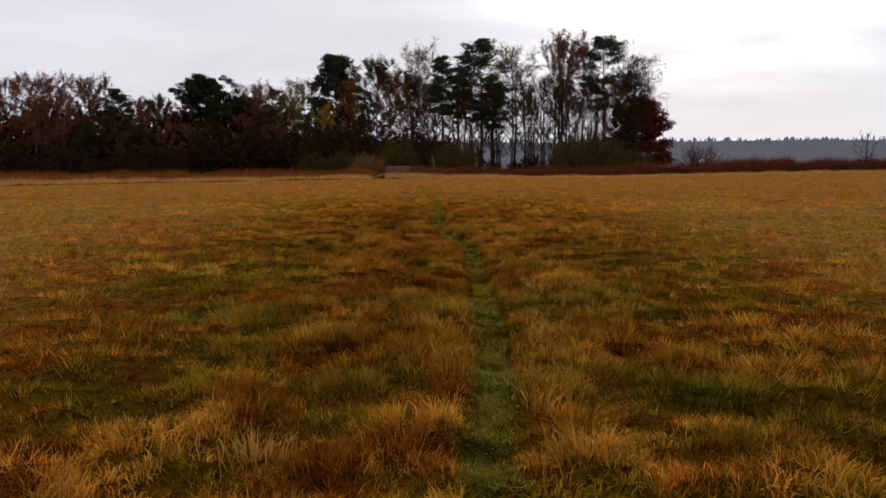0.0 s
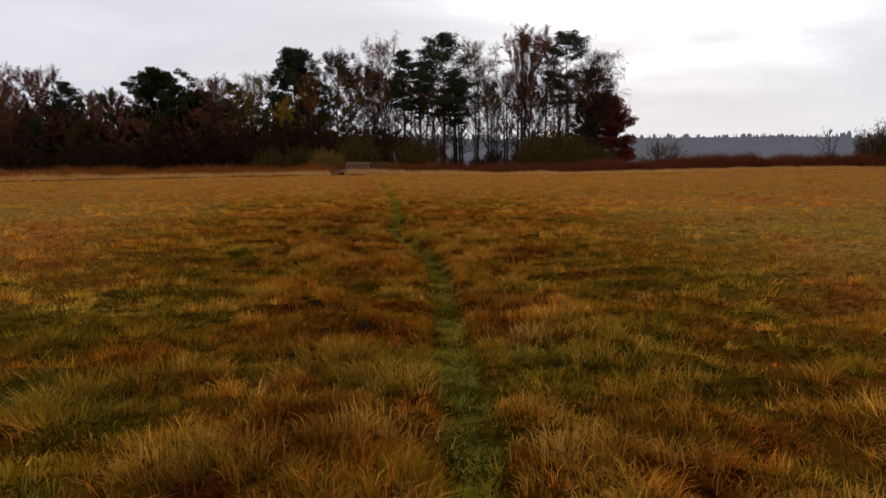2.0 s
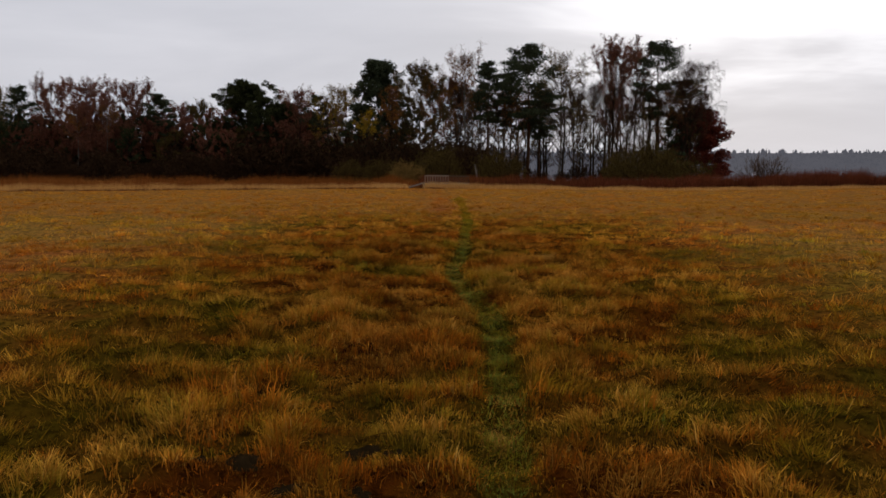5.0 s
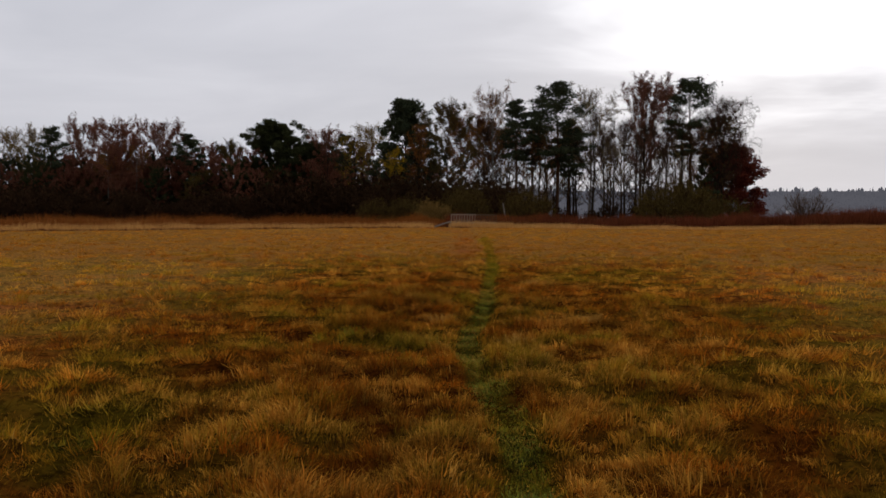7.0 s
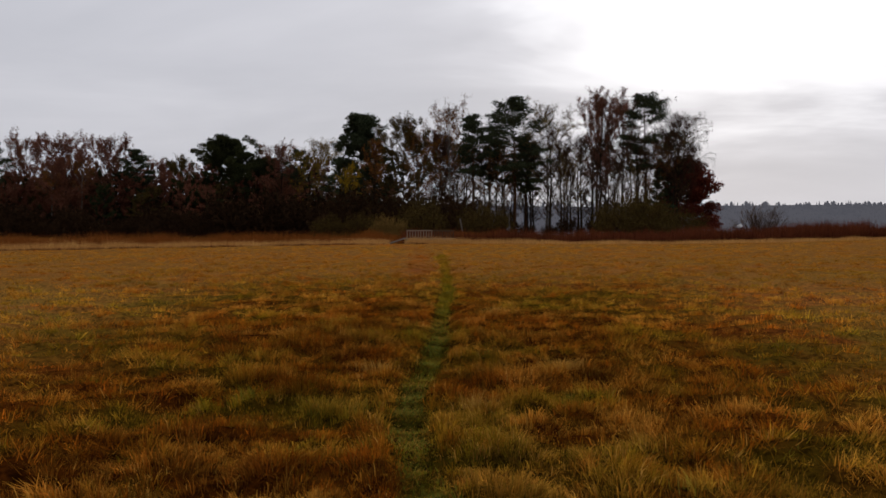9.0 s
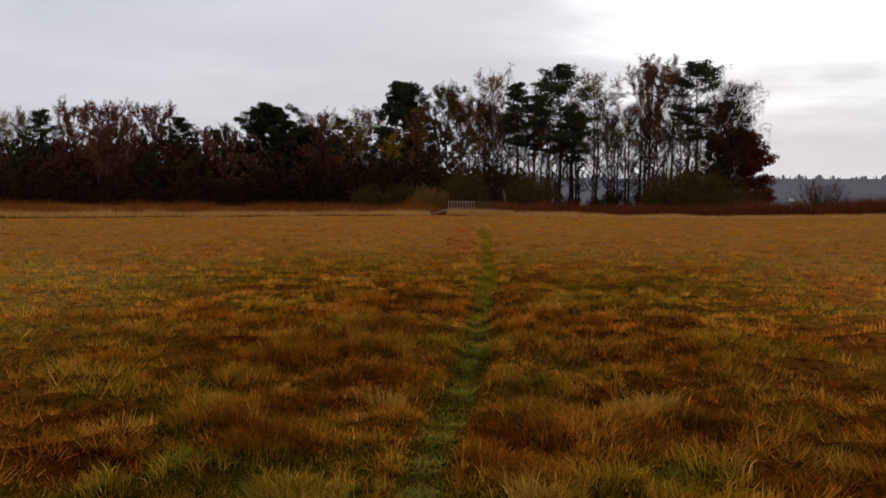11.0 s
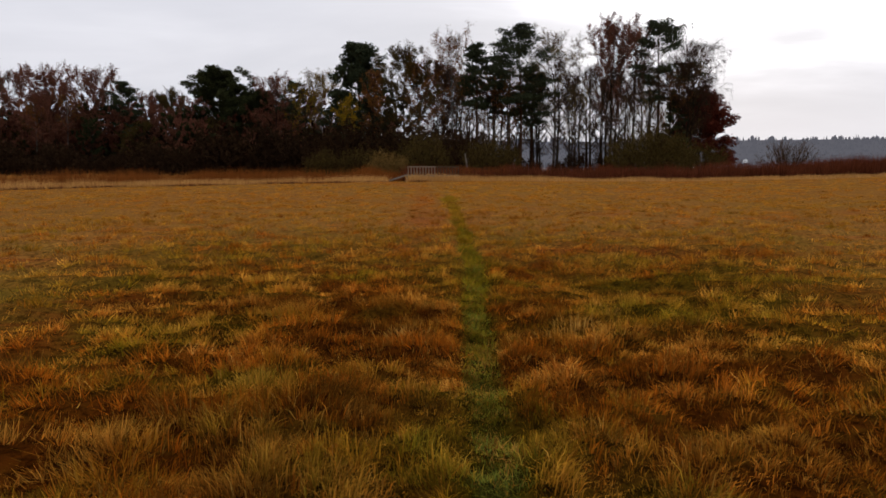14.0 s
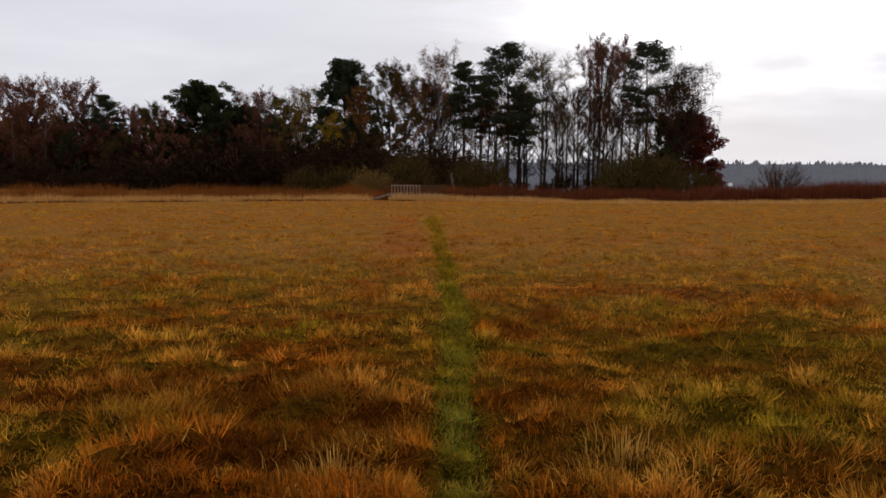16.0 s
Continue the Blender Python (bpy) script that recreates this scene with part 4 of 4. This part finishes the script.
set_at(broadleaf("birch_tree", "bare weeping birch at the grove's end", "birch tree", 29.0, 8.0, 0.28, 114, M_BARK, M_TWIG, M_TWIG, 450, 0.45, 38, 7, 5, 0.34, (50, 78), 0.5, group=GROVE, dash=True), 48.9, 186)
set_at(broadleaf("birch_tree", "slim bare birch close behind the weeping one", "birch tree", 25.5, 6.5, 0.30, 161, M_BARK, M_TWIG, M_TWIG, 300, 0.45, 32, 6, 5, 0.30, (38, 68), 0.5, group=GROVE, dash=True), 50.6, 191)
set_at(conifer("oak_tree", "low spreading oak with dark red leaves", "oak tree", 17.6, 17.0, 0.06, 115, 74, 5, 46, "dome", M_BARK, M_RED, group=GROVE), 52.6, 192)
set_at(broadleaf("birch_tree", "tall bare birch with pale twigs", "birch tree", 31.0, 8.5, 0.35, 116, M_BIRCH, M_TWIGPALE, M_ORANGE, 2400, 0.30, 28, 6, 6, 0.2, (40, 76), group=GROVE), -2.6, 189)
set_at(broadleaf("oak_tree", "sparse tree with red-brown leaves", "broadleaf tree", 24.6, 7.5, 0.30, 117, M_BARK, M_TWIG, M_ORANGE, 3000, 0.34, 24, 6, 5, 0.0, (35, 74), group=GROVE), -9.3, 188)
set_at(broadleaf("oak_tree", "sparse tree with brown leaves behind a birch", "broadleaf tree", 25.8, 8.0, 0.30, 118, M_BARK, M_TWIG, M_BROWN, 3800, 0.34, 24, 6, 5, 0.0, (35, 74), group=GROVE), -6.0, 196)
set_at(broadleaf("aspen_tree", "olive-brown thinning tree with a bare tip", "broadleaf tree", 27.5, 11.5, 0.22, 119, M_BARK, M_TWIG, M_OLIVE, 6500, 0.36, 28, 6, 5, 0.05, (25, 74), 0.38, group=GROVE), -13.2, 186)
set_at(conifer("spruce_tree", "broad dark spruce with a rounded top", "spruce tree", 31.5, 17.0, 0.22, 120, 66, 5, 52, "dome", M_BARK, group=WOOD), -22.9, 191)
set_at(broadleaf("birch_tree", "slender birch with orange-brown leaves", "birch tree", 22.6, 3.8, 0.40, 121, M_BARK, M_TWIG, M_ORANGE, 1100, 0.34, 22, 5, 5, 0.1, (35, 72), group=WOOD), -18.6, 179)
set_at(broadleaf("maple_tree", "small maple with clear yellow leaves", "maple tree", 16.0, 4.2, 0.62, 122, M_BARK, M_TWIG, M_YELLOW, 700, 0.36, 14, 5, 4, 0.0, (15, 65), 0.4, group=WOOD), -23.6, 175)
set_at(broadleaf("birch_tree", "birch with pale yellow leaves at the wood's top line", "birch tree", 24.0, 8.5, 0.40, 123, M_BIRCH, M_TWIGPALE, M_STRAWLEAF, 2000, 0.36, 24, 6, 5, 0.15, (30, 70), group=WOOD), -33.0, 201)
set_at(broadleaf("linden_tree", "tree with olive-yellow leaves", "broadleaf tree", 21.4, 8.5, 0.25, 124, M_BARK, M_TWIG, M_YELLOW, 700, 0.36, 24, 6, 5, 0.0, (25, 70), group=WOOD), -35.8, 195)
set_at(conifer("pine_tree", "dark pine rising out of the wood", "pine tree", 23.4, 7.5, 0.35, 125, 26, 4, 44, group=WOOD), -40.4, 206)
set_at(broadleaf("oak_tree", "brown-leaved oak in the wood", "oak tree", 23.6, 9.5, 0.25, 126, M_BARK, M_TWIG, M_BROWN, 3200, 0.38, 26, 6, 5, 0.0, (25, 70), group=WOOD), -45.0, 206)
set_at(conifer("evergreen_oak", "large dense dark green domed tree", "broadleaf tree", 26.4, 25.0, 0.10, 127, 74, 6, 70, "dome", M_BARK, M_DARKLEAF, group=WOOD), -61.0, 214)
set_at(conifer("evergreen_oak", "dense dark green rounded tree", "broadleaf tree", 21.8, 18.0, 0.15, 128, 44, 6, 56, "dome", M_BARK, M_DARKLEAF, group=WOOD), -52.0, 219)
set_at(broadleaf("oak_tree", "wide nearly bare oak with brown leaves", "oak tree", 25.8, 15.0, 0.28, 129, M_BARK, M_TWIG, M_BROWN, 7600, 0.36, 32, 6, 5, 0.0, (20, 66), group=WOOD), -101.7, 205)
set_at(broadleaf("oak_tree", "nearly bare brown oak", "oak tree", 25.6, 13.0, 0.28, 130, M_BARK, M_TWIG, M_BROWN, 6800, 0.36, 30, 6, 5, 0.0, (22, 70), group=WOOD), -89.3, 205)
set_at(broadleaf("beech_tree", "rust-orange leaved tree at the wood's front", "beech tree", 19.6, 10.0, 0.25, 131, M_BARK, M_TWIG, M_BROWN, 4200, 0.36, 24, 6, 5, 0.0, (20, 66), group=WOOD), -95.0, 196)
set_at(conifer("pine_tree", "green pine among bare oaks", "pine tree", 23.4, 9.5, 0.40, 132, 28, 4, 46, group=WOOD), -82.0, 205)
set_at(conifer("pine_tree", "low-branched pine at the wood's far end", "pine tree", 19.4, 12.0, 0.35, 133, 28, 4, 46, group=WOOD), -137.5, 205)
set_at(broadleaf("birch_tree", "birch with pale yellow leaves", "birch tree", 24.2, 9.5, 0.35, 134, M_BIRCH, M_TWIGPALE, M_STRAWLEAF, 2600, 0.36, 26, 6, 5, 0.15, (28, 70), group=WOOD), -134.5, 211)
set_at(broadleaf("linden_tree", "tree with thin yellow-green leaves", "broadleaf tree", 24.6, 10.0, 0.30, 135, M_BARK, M_TWIG, M_STRAWLEAF, 2400, 0.36, 26, 6, 5, 0.0, (25, 70), group=WOOD), -128.6, 212)
set_at(conifer("pine_tree", "dark pine in the wood", "pine tree", 25.6, 10.0, 0.35, 136, 30, 4, 46, group=WOOD), -122.2, 210)
set_at(broadleaf("linden_tree", "rounded tree with thin straw-brown leaves", "broadleaf tree", 27.0, 13.5, 0.30, 137, M_BARK, M_TWIG, M_BROWN, 6500, 0.36, 28, 6, 5, 0.0, (22, 70), group=WOOD), -116.5, 216)

set_at(broadleaf("oak_tree", "thin brown tree in a gap of the wood", "broadleaf tree", 21.4, 8.0, 0.25, 138, M_BARK, M_TWIG, M_BROWN, 5000, 0.34, 24, 6, 4, 0.0, (25, 70), group=WOOD), -83.1, 225)
set_at(broadleaf("oak_tree", "slim olive-brown tree beside the dark dome", "broadleaf tree", 22.4, 7.0, 0.25, 139, M_BARK, M_TWIG, M_OLIVE, 6000, 0.34, 24, 6, 4, 0.0, (25, 70), group=WOOD), -77.7, 225)

for bx, by, bh, seed in ((-91.8, 196, 19.0, 171), (-99.0, 196, 17.5, 172)):
    set_at(broadleaf("birch_tree", "slim birch with a white trunk before the dark wood", "birch tree", bh, 5.5, 0.55, seed, M_BIRCH, M_TWIGPALE, M_ORANGE, 500, 0.34, 18, 5, 4, 0.1, (35, 72), group=WOOD, r0=0.008), bx, by)

# thin trees that fill the grove and the wood
thin = [broadleaf("alder_tree", "thin bare alder with a high crown", "alder tree", 26, 8.8, 0.17, 140 + i, M_BARK, M_TWIG, mt, n, 0.56 if mt == M_TWIG else 0.32, 22, 6, 4, 0.05, (30, 76), 0.55, group=GROVE, r0=0.0128, ramules=1, dash=mt == M_TWIG)
        for i, (mt, n) in enumerate(((M_TWIG, 1000), (M_ORANGE, 900), (M_TWIG, 1000), (M_STRAWLEAF, 900)))]
fill = [broadleaf("wood_tree", "brown autumn tree standing within the wood", "broadleaf tree", 22, 9.5, 0.22, 150 + i, M_BARK, M_TWIG, mt, n, 0.76, 20, 4, 2, 0.0, (15, 68), group=WOOD, ramules=1)
        for i, (mt, n) in enumerate(((M_BROWN, 1450), (M_BROWN, 1400), (M_OLIVE, 1350), (M_BROWN, 1350), (M_DARKLEAF, 1350)))]


def scatter(kinds, spots, seed, smin, smax):
    rng = random.Random(seed)
    used = set()
    for x, y, s in spots:
        k = rng.randrange(len(kinds))
        sc = s * rng.uniform(smin, smax)
        m = Matrix.LocRotScale((x, y, z_at(x, y) - 0.05), Euler((0, 0, rng.uniform(0, 6.28))), (sc, sc, sc))
        if k in used:
            copy_thing(kinds[k], m)
        else:
            kinds[k].matrix_basis = m
            used.add(k)


rng = random.Random(77)
scatter(thin, [(-5 + i * 1.27 + rng.uniform(-1, 1), rng.uniform(184, 208), 1.0) for i in range(43)], 5, 0.76, 1.02)
spots = [(-16 - i * 4.7 + rng.uniform(-2, 2), rng.uniform(207, 214), 0.88 + (0.08 if i > 15 else 0)) for i in range(27)]
spots += [(x, 212.0, 0.98) for x in (-84, -95, -98, -103, -107, -112, -118, -124)]
spots += [(x, 217.0, 0.95) for x in (-67, -52, -47, -42, -37, -30)]
spots += [(-72 - i * 5.6 + rng.uniform(-2, 2), rng.uniform(200, 206), 0.80) for i in range(12)]
spots += [(-16 - i * 7.4 + rng.uniform(-2, 2), rng.uniform(220, 238), 0.88) for i in range(17)]
spots += [(-40 - i * 9.0 + rng.uniform(-2, 2), rng.uniform(190, 198), 0.66) for i in range(7)]
scatter(fill, spots, 6, 0.86, 1.04)

# ---- shrubs ----
set_at(bush("willow_bush", "rounded yellow-brown willow bush near the footbridge", 3.2, 4.7, 201, M_WILLOW, M_WILLOW, 2600, 46, 0.26), -8.2, 103)
set_at(bush("willow_bush", "dark brown rounded willow bush", 3.4, 4.8, 202, M_SHRUB, M_OLIVE, 2000, 40, 0.28), -16.6, 110)
set_at(bush("willow_bush", "dark brown rounded willow bush", 3.8, 4.6, 203, M_SHRUB, M_OLIVE, 2000, 40, 0.28), -12.4, 110)
set_at(bush("willow_bush", "dark olive bush behind the footbridge", 5.4, 8.0, 204, M_SHRUB, M_OLIVE, 4000, 44, 0.36), -5.4, 125)
set_at(bush("willow_bush", "brown-green bush in front of the pines", 5.0, 8.2, 205, M_SHRUB, M_OLIVE, 3600, 44, 0.34), 3.8, 121)
set_at(bush("willow_bush", "large rounded olive-green willow bush", 6.2, 12.0, 206, M_SHRUB, M_OLIVE, 8000, 60, 0.42), 26.0, 126)
set_at(bush("willow_bush", "low dark bush beside the large willow", 4.2, 8.0, 207, M_SHRUB, M_OLIVE, 2600, 40, 0.34), 33.5, 128)
set_at(bush("bare_bush", "bare rounded brown bush on the shore", 4.3, 7.4, 208, M_TWIGPALE, None, 0, 60, 0.3), 40.4, 115)
set_at(bush("bare_bush", "dense dark olive bush on the shore", 6.6, 7.5, 209, M_SHRUB, M_OLIVE, 4000, 46, 0.36), 76.0, 118)
set_at(broadleaf("bare_tree", "small crooked bare tree on the shore", "bare tree", 5.9, 3.6, 0.25, 210, M_BARK, M_TWIG, None, 0, 0.3, 12, 4, 3, 0.0, (25, 60), r0=0.022), 63.6, 111)

thick = [bush("thicket_bush", "dark brown leafless thicket bush under the wood", 7.0, 11.0, 220 + i, M_SHRUB, M_SHRUB, 800, 22, 1.05, "thicket bushes", 5, 1) for i in range(3)]
spots = [(1 - i * 5.4 + rng.uniform(-1.5, 1.5), rng.uniform(146, 160), (1.1 if i < 9 else 0.75 if i < 14 else 0.8)) for i in range(26)]
spots += [(4 - i * 8.4 + rng.uniform(-1.5, 1.5), rng.uniform(178, 186), (1.35 if i < 5 else 0.95 if i < 8 else 1.0)) for i in range(17)]
spots += [(-74 - i * 8 + rng.uniform(-1.5, 1.5), rng.uniform(190, 198), 1.05) for i in range(8)]
spots += [(-22 - i * 8.5 + rng.uniform(-1.5, 1.5), rng.uniform(214, 224), 1.5) for i in range(6)]
spots += [(-72 - i * 9 + rng.uniform(-1.5, 1.5), rng.uniform(214, 224), 1.55) for i in range(9)]
spots += [(8 + i * 5 + rng.uniform(-2, 2), rng.uniform(176, 186), 0.6) for i in range(8)]
spots += [(x + rng.uniform(-2, 2), rng.uniform(226, 240), 2.15) for x in range(-146, -18, 8) if abs(x + 80) > 8]
scatter(thick, spots, 8, 0.85, 1.1)


# ---- footbridge ----
def box(name, parent, p, q, width, depth, mat, up=Vector((0, 0, 1)), label=""):
    """A squared timber with broken edges from p to q."""
    bm = bmesh.new()
    bmesh.ops.create_cube(bm, size=1)
    p, q = Vector(p), Vector(q)
    d = (q - p).normalized()
    if abs(d.dot(up)) > 0.95:
        up = Vector((0, 1, 0))
    s = d.cross(up).normalized()
    u = s.cross(d)
    L = (q - p).length
    m = Matrix((d * L, s * width, u * depth)).transposed().to_4x4()
    m.translation = (p + q) / 2
    bmesh.ops.transform(bm, matrix=m, verts=bm.verts)
    bmesh.ops.bevel(bm, geom=bm.edges[:], offset=min(width, depth) * 0.12, segments=1, affect="EDGES")
    me = bpy.data.meshes.new(name)
    bm.to_mesh(me)
    bm.free()
    me.materials.append(mat)
    return part(name, me, parent, label)


def footbridge():
    br = thing("footbridge", "small weathered timber footbridge with picket railing and plank ramp", "footbridge")
    a, d = Vector((-5.35, 92.6, 0.0)), Vector((0.985, 0.17, 0)).normalized()
    n = Vector((-d.y, d.x, 0))
    z0 = 0.60
    W, L = 1.15, 5.05
    for s in (0, 1):
        o = n * (W * s)
        box("stringer", br, a + o + Vector((0, 0, z0 - 0.14)), a + o + d * L + Vector((0, 0, z0 - 0.14)), 0.10, 0.18, M_PLANK)
        for k in (0.05, 1.7, 3.35, 5.0):
            f = a + o + d * k
            box("pile", br, (f.x, f.y, z_at(f.x, f.y) - 0.1), (f.x, f.y, z0 - 0.05), 0.14, 0.14, M_PLANK)
        if s:
            continue
        box("top_rail", br, a + o + Vector((0, 0, z0 + 0.80)), a + o + d * 2.78 + Vector((0, 0, z0 + 0.79)), 0.07, 0.10, M_PLANK, label="grey weathered handrail")
        # this half gets a darker timber so that the railing fades out
        box("top_rail", br, a + o + d * 2.80 + Vector((0, 0, z0 + 0.79)), a + o + d * L + Vector((0, 0, z0 + 0.77)), 0.07, 0.10, M_DARKPLANK, label="darkened handrail")
        for k in range(18):
            f = a + o + d * (0.06 + k * 0.29)
            box("picket", br, (f.x, f.y, z0 - 0.02), (f.x, f.y, z0 + 0.78), 0.085, 0.045, M_PLANK if k < 10 else M_DARKPLANK)
    for k in range(33):
        f = a + d * (0.07 + k * 0.153)
        box("deck_plank", br, f - n * 0.06 + Vector((0, 0, z0 - 0.03)), f + n * (W + 0.06) + Vector((0, 0, z0 - 0.03)), 0.14, 0.04, M_PLANK)
    foot = a - d * 1.75 - n * 0.35
    for s in (0, 1):
        o = n * (W * s)
        box("ramp_beam", br, (foot.x + o.x, foot.y + o.y, 0.06), a + o + Vector((0, 0, z0 + 0.02)), 0.10, 0.09, M_RAMP, label="pale sloping beam")
    for k in range(9):
        t = (k + 0.5) / 9
        c = foot.lerp(a, t)
        zz = 0.06 + (z0 - 0.06) * t
        box("ramp_plank", br, (c.x - n.x * 0.0, c.y, zz), (c.x + n.x * W, c.y + n.y * W, zz), 0.15, 0.035, M_RAMP)


footbridge()


def broken_birch():
    st = thing("broken_birch", "pale leaning broken birch stem beside dark bushes", "dead tree")
    b, t = Buf(), Vector((0.72, 112.0, z_at(0.72, 112.0) - 0.1))
    pts = [t, t + Vector((-0.10, 0, 1.0)), t + Vector((-0.25, 0.02, 2.0)), t + Vector((-0.42, 0.05, 2.9)), t + Vector((-0.46, 0.05, 3.1))]
    b.tube(pts, [0.12, 0.09, 0.08, 0.065, 0.02], 8)
    part("trunk", b.mesh("trunk", M_BIRCH, True), st, "peeling white bark")
    c = Buf()
    c.spike(pts[2], pts[2] + Vector((0.35, 0.1, 0.55)), 0.035)
    c.spike(pts[3], pts[3] + Vector((0.22, 0, 0.35)), 0.03)
    part("branch_stub", c.mesh("branch_stub", M_BIRCH), st)


broken_birch()


# ---- lake and the far shore ----
def build_far():
    me = fast_mesh("water", [(-60, 206, -0.45), (900, 206, -0.45), (900, 830, -0.45), (-60, 830, -0.45)], [(0, 1, 2, 3)], M_WATER)
    tagged(new("water", me), "grey calm lake beyond the grove", "lake", kind="structure")
    rs = np.random.RandomState(9)
    V, F = [], []
    # a wooded slope with rows of small pointed and rounded trees
    for i in range(61):
        x = -150 + i * 18.0
        top = 28 + 4 * float(vnoise(x, 0.0, 160.0, 51))
        V += [(x, 800.0, -0.7), (x, 803.0, 6.0), (x, 930.0, top)]
        if i:
            b = 3 * i
            F += [(b - 3, b, b + 1), (b - 3, b + 1, b - 2), (b - 2, b + 1, b + 2), (b - 2, b + 2, b - 1)]
    for i in range(3000):
        x = rs.uniform(-140, 920)
        row = rs.rand()
        y = 797 + row * 133
        z = -0.6 + 29.0 * row
        h = (6.6 + 2.0 * float(vnoise(x, y, 45.0, 52))) * rs.uniform(0.80, 1.08) * (1.35 if rs.rand() < 0.05 else 1)
        round_top = rs.rand() < 0.35
        r = h * (rs.uniform(0.20, 0.30) if round_top else rs.uniform(0.11, 0.17))
        rings = ((0.0, 0.5), (0.3, 1.0), (0.65, 0.95), (0.9, 0.5)) if round_top else ((0.0, 0.9), (0.25, 1.0), (0.6, 0.62), (0.85, 0.25))
        b = len(V)
        for f, k in rings:
            for s in range(6):
                w = s * math.pi / 3 + rs.uniform(-0.25, 0.25)
                rr = r * k * rs.uniform(0.75, 1.2)
                V.append((x + math.cos(w) * rr, y + math.sin(w) * rr, z + h * f))
        V.append((x, y, z + h))
        for q in range(3):
            for s in range(6):
                c, e = b + q * 6 + s, b + q * 6 + (s + 1) % 6
                F += [(c, e, e + 6), (c, e + 6, c + 6)]
        for s in range(6):
            F.append((b + 18 + s, b + 18 + (s + 1) % 6, b + 24))
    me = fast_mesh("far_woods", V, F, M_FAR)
    tagged(new("far_woods", me), "wooded shore beyond the lake, blue-grey haze painted as glow", "woods", kind="stuff")



def boathouse(x, y, z):
    """A small gabled hut on the far shore."""
    hut = thing("boathouse", "small white boathouse on the far lake shore", "boathouse")
    w, d, h, g = 1.9, 1.6, 1.9, 0.9
    wall = [(-w, -d, -1), (w, -d, -1), (w, d, -1), (-w, d, -1), (-w, -d, h), (w, -d, h), (w, d, h), (-w, d, h), (0, -d, h + g), (0, d, h + g)]
    me = bpy.data.meshes.new("wall")
    me.from_pydata([(x + a, y + b, z + c) for a, b, c in wall], [], [(0, 1, 5, 8, 4), (2, 3, 7, 9, 6), (1, 2, 6, 5), (3, 0, 4, 7)])
    me.materials.append(M_WHITE)
    part("wall", me, hut)
    for s in (-1, 1):
        box("roof", hut, (x + s * (w + 0.3) / 2, y - d - 0.3, z + h + g / 2), (x + s * (w + 0.3) / 2, y + d + 0.3, z + h + g / 2), 2.3, 0.1, M_ROOF, Vector((s * g, 0, w)).normalized())


build_far()
boathouse(282.0, 799.0, 4.6)
